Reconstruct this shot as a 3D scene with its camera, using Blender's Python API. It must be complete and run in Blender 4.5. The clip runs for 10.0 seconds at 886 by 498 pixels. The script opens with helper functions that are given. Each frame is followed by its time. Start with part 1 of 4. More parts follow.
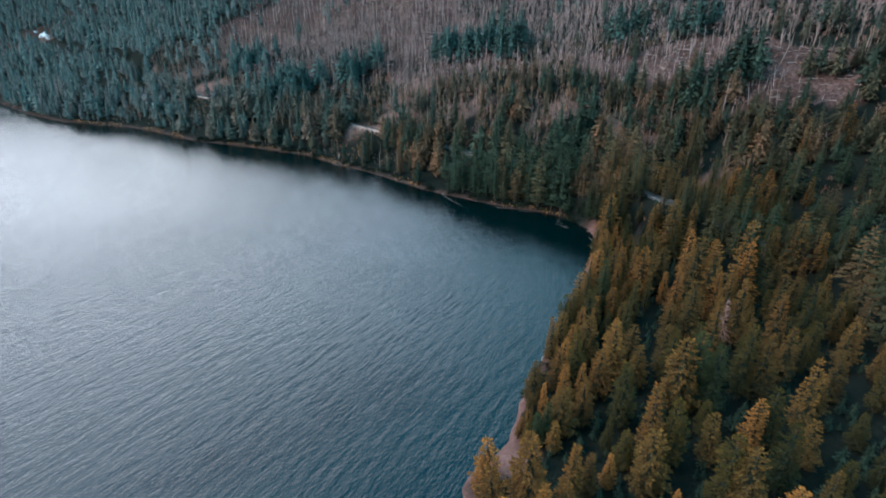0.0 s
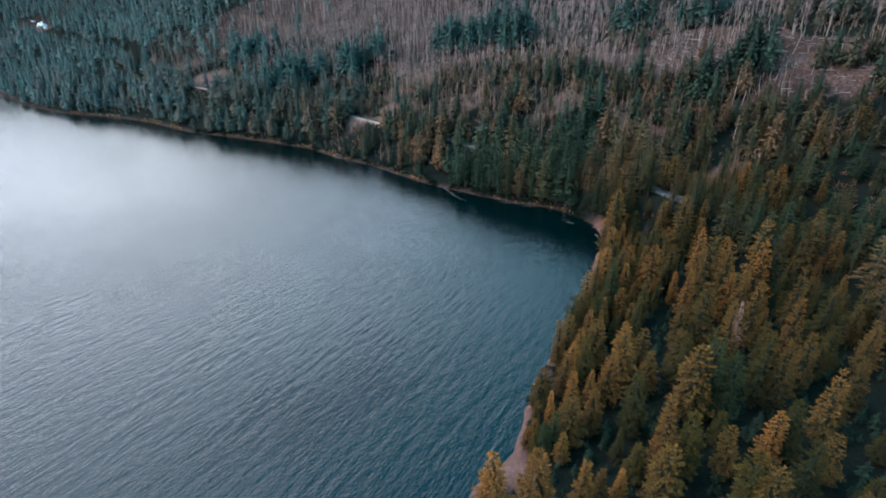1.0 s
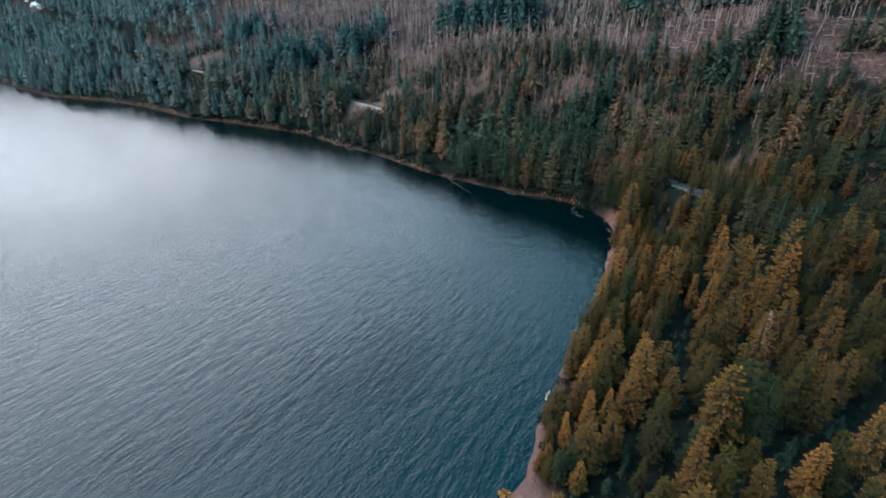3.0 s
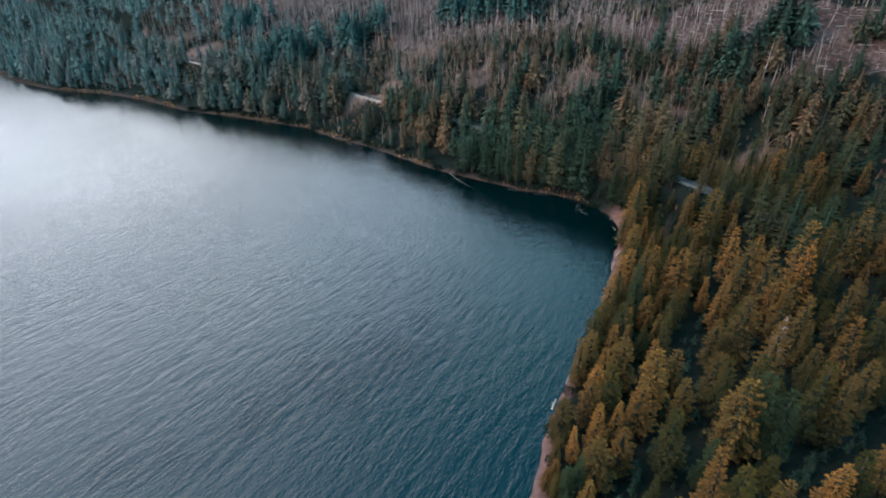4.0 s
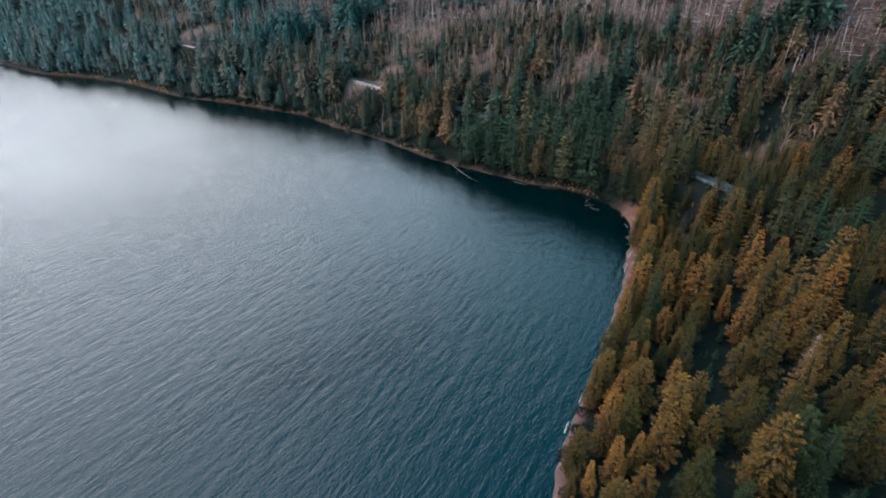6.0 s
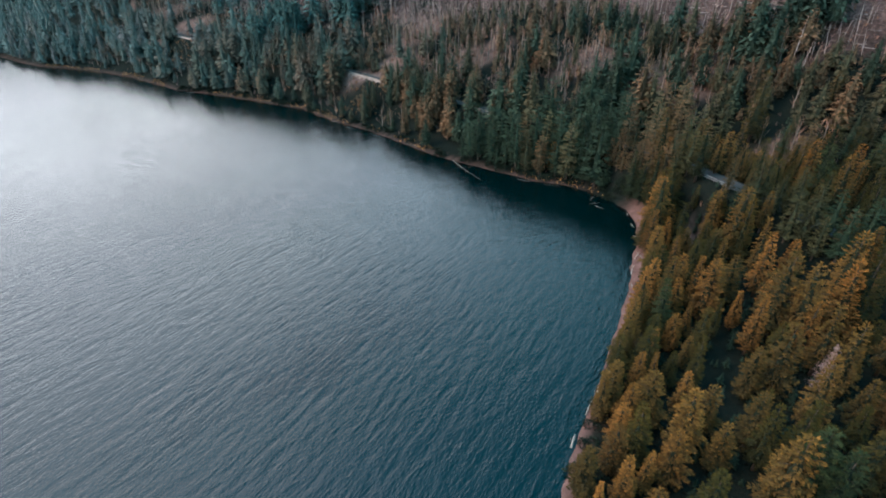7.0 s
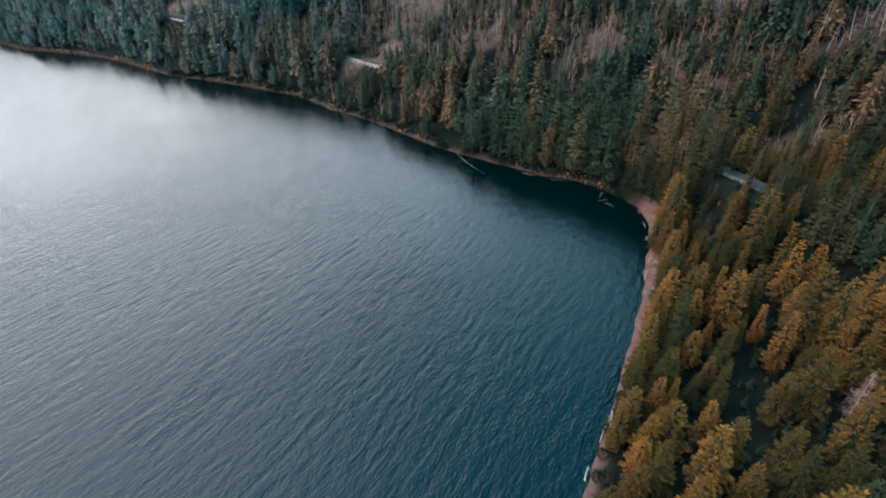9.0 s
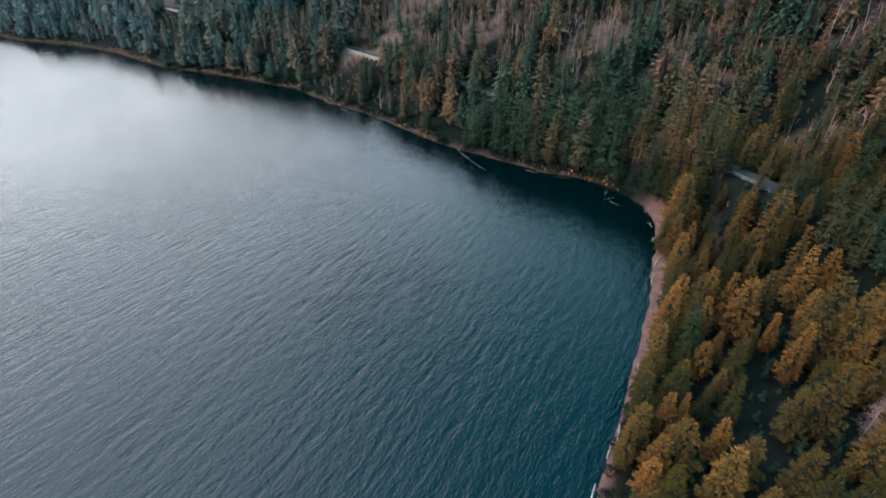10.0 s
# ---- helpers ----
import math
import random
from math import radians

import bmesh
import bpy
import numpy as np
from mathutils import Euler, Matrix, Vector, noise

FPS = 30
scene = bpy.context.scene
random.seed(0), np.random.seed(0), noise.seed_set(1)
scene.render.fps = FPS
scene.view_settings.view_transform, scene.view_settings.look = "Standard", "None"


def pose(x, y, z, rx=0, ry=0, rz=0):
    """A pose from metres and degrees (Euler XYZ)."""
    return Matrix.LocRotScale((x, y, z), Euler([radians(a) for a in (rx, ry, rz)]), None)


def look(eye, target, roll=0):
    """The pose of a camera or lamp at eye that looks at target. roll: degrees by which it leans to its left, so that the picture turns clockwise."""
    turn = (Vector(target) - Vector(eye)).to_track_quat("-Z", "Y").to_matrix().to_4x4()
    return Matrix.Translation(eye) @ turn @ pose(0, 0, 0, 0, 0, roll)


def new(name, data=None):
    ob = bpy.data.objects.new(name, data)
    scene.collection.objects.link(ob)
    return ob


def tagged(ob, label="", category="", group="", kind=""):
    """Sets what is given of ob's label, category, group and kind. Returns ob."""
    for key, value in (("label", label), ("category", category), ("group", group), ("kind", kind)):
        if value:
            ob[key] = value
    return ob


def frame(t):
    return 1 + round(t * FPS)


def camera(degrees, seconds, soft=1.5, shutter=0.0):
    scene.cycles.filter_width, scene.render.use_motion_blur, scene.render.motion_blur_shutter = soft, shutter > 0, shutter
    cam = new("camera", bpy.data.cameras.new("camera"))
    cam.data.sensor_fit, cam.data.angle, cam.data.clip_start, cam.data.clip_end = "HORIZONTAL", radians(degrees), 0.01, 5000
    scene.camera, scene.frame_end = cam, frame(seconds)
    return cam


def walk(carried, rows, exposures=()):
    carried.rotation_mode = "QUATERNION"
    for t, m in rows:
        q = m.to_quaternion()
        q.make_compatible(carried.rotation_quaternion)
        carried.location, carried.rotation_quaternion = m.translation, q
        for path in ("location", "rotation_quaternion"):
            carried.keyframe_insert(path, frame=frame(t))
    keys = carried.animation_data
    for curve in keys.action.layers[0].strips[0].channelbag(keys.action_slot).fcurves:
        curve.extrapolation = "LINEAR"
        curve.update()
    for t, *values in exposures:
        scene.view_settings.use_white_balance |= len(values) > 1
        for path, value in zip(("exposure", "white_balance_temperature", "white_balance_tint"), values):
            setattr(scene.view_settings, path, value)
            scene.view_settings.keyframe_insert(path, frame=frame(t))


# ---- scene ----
cam = camera(84.0, 10.0, soft=1.9)
# seconds, x, y, height, yaw, pitch, roll
ROWS = [
    (0, 0.00, 0.00, 80.00, 0.00, -23.26, 0.05),
    (0.5, -0.16, 2.66, 80.09, 0.10, -23.79, 0.05),
    (1, -0.33, 5.31, 80.22, 0.20, -24.30, 0.05),
    (1.5, -0.50, 7.96, 80.38, 0.29, -24.81, 0.03),
    (2, -0.68, 10.60, 80.58, 0.37, -25.32, 0.01),
    (2.5, -0.85, 13.25, 80.80, 0.45, -25.83, -0.01),
    (3, -1.03, 15.90, 81.04, 0.52, -26.33, -0.04),
    (3.5, -1.21, 18.55, 81.31, 0.58, -26.84, -0.07),
    (4, -1.39, 21.20, 81.61, 0.64, -27.34, -0.11),
    (4.5, -1.57, 23.85, 81.92, 0.70, -27.84, -0.14),
    (5, -1.75, 26.51, 82.25, 0.75, -28.35, -0.19),
    (5.5, -1.92, 29.17, 82.59, 0.80, -28.86, -0.23),
    (6, -2.09, 31.85, 82.94, 0.85, -29.38, -0.27),
    (6.5, -2.25, 34.53, 83.30, 0.89, -29.89, -0.31),
    (7, -2.41, 37.22, 83.67, 0.94, -30.42, -0.36),
    (7.5, -2.56, 39.92, 84.04, 0.98, -30.95, -0.40),
    (8, -2.71, 42.63, 84.42, 1.01, -31.49, -0.44),
    (8.5, -2.84, 45.36, 84.79, 1.05, -32.04, -0.48),
    (9, -2.97, 48.10, 85.16, 1.09, -32.59, -0.51),
    (9.5, -3.09, 50.86, 85.53, 1.12, -33.16, -0.54),
    (10, -3.19, 53.63, 85.88, 1.16, -33.74, -0.57),
]
walk(cam, [(t, pose(x, y, z, 90 + pitch, 0, yaw) @ pose(0, 0, 0, 0, 0, roll)) for t, x, y, z, yaw, pitch, roll in ROWS],
     exposures=((0, 0.04, 5450, 7), (2.5, 0.0, 5500, 7), (4, 0.07, 5560, 7), (5.5, 0.02, 5600, 7), (7.5, 0.1, 5780, 7), (10, 0.05, 5780, 7)))

# ---- daylight: high thin cloud, the sun soft behind it ----
SUN_HEIGHT, SUN_TURN = 38.0, 258.0          # degrees up, and clockwise from the way the camera looks
world = bpy.data.worlds.new("sky")
scene.world = world
world.use_nodes = True
wn = world.node_tree
sky = wn.nodes.new("ShaderNodeTexSky")
sky.sky_type, sky.sun_disc = "NISHITA", False
sky.sun_elevation, sky.sun_rotation = radians(SUN_HEIGHT), radians(SUN_TURN)
sky.air_density, sky.dust_density, sky.ozone_density = 1.0, 4.0, 1.0
veil = wn.nodes.new("ShaderNodeMix")
veil.data_type = "RGBA"
rise = wn.nodes.new("ShaderNodeSeparateXYZ")
wn.links.new(wn.nodes.new("ShaderNodeTexCoord").outputs["Generated"], rise.inputs[0])
thick = wn.nodes.new("ShaderNodeMapRange")      # the cloud looks thicker towards the horizon
thick.inputs[1].default_value, thick.inputs[2].default_value = 0.0, 0.8
thick.inputs[3].default_value, thick.inputs[4].default_value = 0.85, 0.75
wn.links.new(rise.outputs[2], thick.inputs[0])
wn.links.new(thick.outputs[0], veil.inputs[0])


def heading(turn, height):
    s, h = radians(turn), radians(height)
    return Vector((math.sin(s) * math.cos(h), math.cos(s) * math.cos(h), math.sin(h)))


TO_SUN = heading(SUN_TURN, SUN_HEIGHT)
near_sun = wn.nodes.new("ShaderNodeVectorMath")     # the cloud is brightest low in the west and bluer away from there
near_sun.operation = "DOT_PRODUCT"
wn.links.new(rise.inputs[0].links[0].from_socket, near_sun.inputs[0])
near_sun.inputs[1].default_value = heading(285.0, 32.0)


def cloud_ramp(stops):
    node = wn.nodes.new("ShaderNodeValToRGB")
    while len(node.color_ramp.elements) < len(stops):
        node.color_ramp.elements.new(0.5)
    for stop, (at, colour) in zip(node.color_ramp.elements, stops):
        stop.position, stop.color = at, (*colour, 1)
    wn.links.new(near_sun.outputs["Value"], node.inputs[0])
    return node


high_cloud = cloud_ramp(((0.24, (0.013, 0.17, 0.23)), (0.46, (0.02, 0.21, 0.31)), (0.66, (0.175, 0.38, 0.5)), (0.86, (0.64, 0.78, 0.9))))
low_cloud = cloud_ramp(((0.1, (0.13, 0.24, 0.28)), (0.3, (0.24, 0.36, 0.41)), (0.5, (0.6, 0.655, 0.69)), (0.71, (0.73, 0.705, 0.68)), (0.84, (0.68, 0.655, 0.64)), (0.95, (0.54, 0.52, 0.505))))
cloud = wn.nodes.new("ShaderNodeMix")
cloud.data_type = "RGBA"
layer = wn.nodes.new("ShaderNodeMapRange")      # grey cloud low down, thin blue-tinged cloud overhead
layer.inputs[1].default_value, layer.inputs[2].default_value = 0.46, 0.72
wn.links.new(rise.outputs[2], layer.inputs[0])
wn.links.new(layer.outputs[0], cloud.inputs[0])
wn.links.new(low_cloud.outputs[0], cloud.inputs[6])
wn.links.new(high_cloud.outputs[0], cloud.inputs[7])
bright = wn.nodes.new("ShaderNodeVectorMath")
bright.operation = "SCALE"
glow = wn.nodes.new("ShaderNodeMapRange")       # and brighter low down
glow.inputs[1].default_value, glow.inputs[2].default_value = 0.0, 0.8
glow.inputs[3].default_value, glow.inputs[4].default_value = 74.0, 64.0
wn.links.new(rise.outputs[2], glow.inputs[0])
wn.links.new(glow.outputs[0], bright.inputs["Scale"])
wn.links.new(cloud.outputs[2], bright.inputs[0])
wn.links.new(bright.outputs[0], veil.inputs[7])
wn.links.new(sky.outputs[0], veil.inputs[6])
wn.links.new(veil.outputs[2], wn.nodes["Background"].inputs[0])
wn.nodes["Background"].inputs[1].default_value = 0.12
sun = new("sun", bpy.data.lights.new("sun", "SUN"))
sun.data.energy, sun.data.angle, sun.data.color = 2.8, radians(18), (1.0, 0.77, 0.55)
sun.matrix_world = look((0, 0, 300), Vector((0, 0, 300)) - TO_SUN)


# ---- lie of the land ----
SHORE = [(-3200, 1150), (-1600, 960), (-1000, 860), (-740, 765), (-592.4, 683), (-470.3, 571.4), (-392.4, 517.8), (-326.7, 495.3), (-273.8, 466.4),
         (-208.7, 416.3), (-165.2, 396.8), (-119.3, 371.8), (-100.9, 361.9), (-75.4, 334.5), (-49.5, 313.2), (-30.1, 292.7), (-8.9, 270.7),
         (3.8, 259.8), (14.2, 253.1), (24.7, 245.3), (34, 238.5), (46.5, 234), (55.8, 226.3), (61.9, 218.4), (65.9, 210.4), (65.6, 200.3),
         (63.3, 191.2), (60, 182.1), (55.6, 170.2), (50.3, 157.4), (45, 145.7), (39.9, 135.2), (34.8, 125.7), (29.8, 115.4), (23.8, 104.3),
         (18, 92.5), (13.1, 80), (3.6, 70.1), (4, 55), (11, 30), (20, 0), (30, -150), (60, -900)]
ROAD = [(330, 40, 34), (245, 92, 24), (190, 122, 15), (146, 146, 9.5), (117, 161, 11), (98, 178, 18), (89.5, 193, 19.2), (84, 208, 18.7), (74, 230, 17.6),
        (60, 252, 16.6), (41, 274, 15.8), (20, 294, 15.6), (-12, 326, 16.6), (-42, 356, 18.0), (-76, 390, 19.4), (-112, 412, 21.5), (-178, 456, 24.3),
        (-242, 508, 26.5), (-343, 600, 31), (-520, 770, 46), (-740, 960, 64)]


def smooth(a, b, x):
    s = np.clip((x - a) / (b - a), 0, 1)
    return s * s * (3 - 2 * s)


def value_noise(x, y, size, seed=0):
    """Smooth noise from -1 to 1 with features of about that size."""
    u, v = x / size + 37.7 * seed, y / size - 19.3 * seed
    i, j = np.floor(u), np.floor(v)
    fu, fv = u - i, v - j
    fu, fv = fu * fu * (3 - 2 * fu), fv * fv * (3 - 2 * fv)

    def corner(a, b):
        h = np.sin(a * 127.1 + b * 311.7 + seed * 74.7) * 43758.5453
        return (h - np.floor(h)) * 2 - 1

    low = corner(i, j) * (1 - fu) + corner(i + 1, j) * fu
    high = corner(i, j + 1) * (1 - fu) + corner(i + 1, j + 1) * fu
    return low * (1 - fv) + high * fv


def along(line, x, y):
    """Distance from each place to a polyline of (x, y, ...) and the polyline's last column there."""
    best = np.full(np.shape(x), 1e9)
    level = np.zeros(np.shape(x))
    for p, q in zip(line, line[1:]):
        dx, dy = q[0] - p[0], q[1] - p[1]
        s = np.clip(((x - p[0]) * dx + (y - p[1]) * dy) / (dx * dx + dy * dy), 0, 1)
        d = np.hypot(x - p[0] - s * dx, y - p[1] - s * dy)
        level = np.where(d < best, p[-1] + s * (q[-1] - p[-1]), level)
        best = np.minimum(best, d)
    return best, level


def inland(x, y):
    """Distance from the water's edge: plus on land, minus on the lake."""
    x, y = np.asarray(x, float), np.asarray(y, float)
    d = along(SHORE, x, y)[0]
    ring = SHORE + [(6000, -900), (6000, 6000), (-3200, 6000)]
    land = np.zeros(x.shape, bool)
    for (ax, ay), (bx, by) in zip(ring, ring[1:] + ring[:1]):
        if ay != by:
            land ^= ((ay > y) != (by > y)) & (x < (bx - ax) * (y - ay) / (by - ay) + ax)
    return np.where(land, d, -d) + 0.6 * value_noise(x, y, 9, 3) + 0.45 * value_noise(x, y, 3.1, 4)


def ground_height(x, y):
    x, y = np.asarray(x, float), np.asarray(y, float)
    d = inland(x, y)
    p = np.maximum(d, 0)
    hill = np.interp(p, [0, 6, 36, 75, 105, 200, 400, 800, 2500], [0, 1.8, 10.5, 36, 52, 94, 190, 330, 420])
    west = np.interp(p, [0, 6, 50, 130, 260, 600, 2500], [0, 2, 22, 62, 120, 270, 430])
    flat = np.interp(p, [0, 5, 60, 75, 130, 300, 800, 2500], [0, 0.9, 4, 9, 38, 120, 280, 400])
    north = smooth(150, 300, y)
    far = smooth(-45, -175, x)
    h = flat * (1 - north) + (hill * (1 - far) + west * far) * north
    h = h + smooth(8, 60, p) * (2.2 * value_noise(x, y, 34, 1) + 0.9 * value_noise(x, y, 11, 2)) + smooth(120, 500, p) * 14 * value_noise(x, y, 160, 5)
    away, level = along(ROAD, x, y)
    h = level + (h - level) * smooth(4.5, 15, away)
    bed = np.maximum(d, -40) * 0.28
    return np.where(d > 0, np.maximum(h, 0.02), bed)


# ---- materials ----
class Nodes:
    """A short hand for one material's nodes."""

    def __init__(self, name):
        self.material = bpy.data.materials.new(name)
        self.material.use_nodes = True
        self.tree = self.material.node_tree
        self.shader = self.tree.nodes["Principled BSDF"]

    def add(self, kind, **values):
        node = self.tree.nodes.new("ShaderNode" + kind)
        for key, value in values.items():
            node.inputs[key.replace("_", " ")].default_value = value
        return node

    def link(self, a, b):
        self.tree.links.new(a, b)

    def noise(self, scale, detail=4.0, rough=0.6, where=None):
        node = self.add("TexNoise", Scale=scale, Detail=detail, Roughness=rough)
        self.link(where or self.place(), node.inputs["Vector"])
        return node.outputs["Fac"]

    def place(self):
        return self.add("NewGeometry").outputs["Position"]

    def ramp(self, fac, stops):
        node = self.tree.nodes.new("ShaderNodeValToRGB")
        while len(node.color_ramp.elements) < len(stops):
            node.color_ramp.elements.new(0.5)
        for e, (at, colour) in zip(node.color_ramp.elements, stops):
            e.position, e.color = at, (*colour, 1)
        self.link(fac, node.inputs[0])
        return node.outputs[0]

    def mix(self, fac, a, b, way="MIX"):
        node = self.tree.nodes.new("ShaderNodeMix")
        node.data_type, node.blend_type = "RGBA", way
        for value, socket in ((fac, node.inputs[0]), (a, node.inputs[6]), (b, node.inputs[7])):
            if isinstance(value, bpy.types.NodeSocket):
                self.link(value, socket)
            else:
                socket.default_value = value if isinstance(value, float) else (*value, 1)
        return node.outputs[2]

    def math(self, way, a, b=0.5):
        node = self.tree.nodes.new("ShaderNodeMath")
        node.operation = way
        for value, socket in ((a, node.inputs[0]), (b, node.inputs[1])):
            if isinstance(value, bpy.types.NodeSocket):
                self.link(value, socket)
            else:
                socket.default_value = value
        return node.outputs[0]

    def attribute(self, name):
        node = self.tree.nodes.new("ShaderNodeAttribute")
        node.attribute_name = name
        return node

    def bump(self, height, strength, distance):
        node = self.add("Bump", Strength=strength, Distance=distance)
        self.link(height, node.inputs["Height"])
        self.link(node.outputs[0], self.shader.inputs["Normal"])

    def finish(self, colour, roughness=0.8, gloss=0.3):
        if isinstance(colour, bpy.types.NodeSocket):
            self.link(colour, self.shader.inputs["Base Color"])
        else:
            self.shader.inputs["Base Color"].default_value = (*colour, 1)
        self.shader.inputs["Roughness"].default_value = roughness
        self.shader.inputs["Specular IOR Level"].default_value = gloss
        return self.material


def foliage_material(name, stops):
    """Needles: one tone a tree, another for every spray; crown shade is painted in as darker, greener inner and lower
    needles.
    """
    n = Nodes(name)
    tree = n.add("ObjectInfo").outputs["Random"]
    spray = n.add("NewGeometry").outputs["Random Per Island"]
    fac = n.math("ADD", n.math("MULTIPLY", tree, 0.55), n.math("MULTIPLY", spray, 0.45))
    shaded = n.ramp(fac, [(0.0, (0.006, 0.0115, 0.009)), (1.0, (0.016, 0.02, 0.0125))])
    colour = n.mix(n.attribute("toplit").outputs["Fac"], shaded, n.ramp(fac, stops))
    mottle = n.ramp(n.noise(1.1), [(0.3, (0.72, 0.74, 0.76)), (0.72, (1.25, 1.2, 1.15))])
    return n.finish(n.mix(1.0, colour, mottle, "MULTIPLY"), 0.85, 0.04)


def tinted_material(name, rough=0.8):
    """Far growth: the tone of each plant lies in its mesh."""
    n = Nodes(name)
    tone = n.attribute("tone").outputs["Color"]
    spray = n.add("NewGeometry").outputs["Random Per Island"]
    vary = n.ramp(spray, [(0.0, (0.8, 0.81, 0.81)), (1.0, (1.16, 1.14, 1.12))])
    return n.finish(n.mix(1.0, tone, vary, "MULTIPLY"), rough, 0.03)


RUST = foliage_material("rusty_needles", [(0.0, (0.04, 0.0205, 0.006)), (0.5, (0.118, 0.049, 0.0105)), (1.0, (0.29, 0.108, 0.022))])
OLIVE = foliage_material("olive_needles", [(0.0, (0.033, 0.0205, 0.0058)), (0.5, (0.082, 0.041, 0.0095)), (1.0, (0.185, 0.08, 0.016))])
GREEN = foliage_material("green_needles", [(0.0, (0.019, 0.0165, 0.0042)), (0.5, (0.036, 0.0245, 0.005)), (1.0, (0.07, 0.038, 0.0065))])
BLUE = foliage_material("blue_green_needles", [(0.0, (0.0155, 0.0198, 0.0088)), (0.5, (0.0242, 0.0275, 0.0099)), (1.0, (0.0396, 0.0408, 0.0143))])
FAR_NEEDLES = tinted_material("far_needles")


def bark_material():
    n = Nodes("conifer_bark")
    streak = n.noise(3.0)
    colour = n.ramp(streak, [(0.3, (0.03, 0.021, 0.017)), (0.7, (0.075, 0.05, 0.038))])
    n.bump(streak, 0.6, 0.05)
    return n.finish(colour, 0.9, 0.1)


def grey_wood_material(name, low, high):
    n = Nodes(name)
    own = n.add("ObjectInfo").outputs["Random"]
    fac = n.math("ADD", n.math("MULTIPLY", own, 0.5), n.math("MULTIPLY", n.noise(2.2), 0.6))
    n.bump(n.noise(9.0), 0.4, 0.03)
    return n.finish(n.ramp(fac, [(0.2, low), (0.85, high)]), 0.8, 0.2)


BARK = bark_material()
SNAG_WOOD = grey_wood_material("weathered_snag_wood", (0.03, 0.022, 0.019), (0.33, 0.25, 0.225))
WET_WOOD = grey_wood_material("dark_wet_log", (0.03, 0.025, 0.022), (0.13, 0.105, 0.09))
DRIFTWOOD = grey_wood_material("bleached_driftwood", (0.1, 0.078, 0.066), (0.31, 0.24, 0.2))


def ground_material():
    n = Nodes("hillside_ground")
    zone = n.tree.nodes.new("ShaderNodeSeparateColor")
    n.link(n.attribute("zone").outputs["Color"], zone.inputs[0])
    fine, broad = n.noise(0.9, 8), n.noise(0.07, 5)
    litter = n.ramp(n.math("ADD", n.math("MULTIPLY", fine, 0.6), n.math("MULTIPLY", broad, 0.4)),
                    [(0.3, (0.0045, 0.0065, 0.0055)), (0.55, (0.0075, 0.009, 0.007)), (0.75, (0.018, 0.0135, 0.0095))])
    bare = n.ramp(n.math("ADD", n.math("MULTIPLY", n.noise(0.55, 9, 0.72), 0.65), n.math("MULTIPLY", n.noise(0.045, 4), 0.35)),
                  [(0.36, (0.012, 0.0085, 0.0075)), (0.5, (0.042, 0.0245, 0.0205)), (0.64, (0.12, 0.072, 0.062))])
    sand = n.ramp(n.math("ADD", n.math("MULTIPLY", fine, 0.5), n.math("MULTIPLY", n.noise(0.25, 4), 0.5)),
                  [(0.3, (0.066, 0.034, 0.027)), (0.55, (0.11, 0.057, 0.046)), (0.75, (0.18, 0.1, 0.082))])
    earth = n.ramp(n.noise(0.5, 8), [(0.3, (0.09, 0.05, 0.04)), (0.7, (0.23, 0.135, 0.112))])
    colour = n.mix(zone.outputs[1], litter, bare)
    colour = n.mix(zone.outputs[2], colour, earth)
    colour = n.mix(zone.outputs[0], colour, sand)
    n.bump(n.noise(1.3, 8), 0.7, 0.5)
    return n.finish(colour, 1.0, 0.02)


def water_material():
    """Wind ripples that run to the south east, lower where the shore shelters them."""
    n = Nodes("lake_water")
    fetch = n.attribute("fetch").outputs["Fac"]
    turn = n.add("Mapping", Rotation=(0, 0, radians(31)))
    n.link(n.place(), turn.inputs["Vector"])
    long, short = (n.add("Mapping", Scale=(1.0, k, 1.0)) for k in (0.29, 0.55))
    for node in (long, short):
        n.link(turn.outputs[0], node.inputs["Vector"])
    swell = n.noise(0.5, 2.0, 0.5, long.outputs[0])
    crest = n.math("ABSOLUTE", n.math("SUBTRACT", n.noise(0.3, 3.0, 0.55, long.outputs[0]), 0.5))
    chop = n.noise(1.7, 3.0, 0.62, short.outputs[0])
    gust = n.ramp(n.noise(0.012, 2.0), [(0.3, (0.8, 0.8, 0.8)), (0.7, (1, 1, 1))])
    height = n.math("ADD", n.math("MULTIPLY", swell, 0.22), n.math("MULTIPLY", chop, 0.19))
    height = n.math("SUBTRACT", height, n.math("MULTIPLY", crest, 0.6))
    height = n.math("MULTIPLY", height, n.math("MULTIPLY", gust, fetch))
    n.bump(height, 1.0, 1.0)
    n.shader.inputs["IOR"].default_value = 1.333
    deep = n.ramp(n.noise(0.02, 3.0), [(0.3, (0.0001, 0.003, 0.0033)), (0.7, (0.0001, 0.0041, 0.0045))])
    return n.finish(deep, 0.06, 0.5)


def road_material():
    n = Nodes("worn_asphalt")
    grain = n.noise(6.0, 6)
    n.bump(grain, 0.3, 0.02)
    return n.finish(n.ramp(n.math("ADD", n.math("MULTIPLY", grain, 0.5), n.math("MULTIPLY", n.noise(0.3), 0.5)),
                           [(0.3, (0.028, 0.026, 0.025)), (0.7, (0.054, 0.049, 0.046))]), 1.0, 0.05)


def steel_material():
    n = Nodes("galvanised_steel")
    return n.finish(n.ramp(n.noise(4.0), [(0.3, (0.085, 0.077, 0.072)), (0.7, (0.17, 0.155, 0.146))]), 0.8, 0.2)


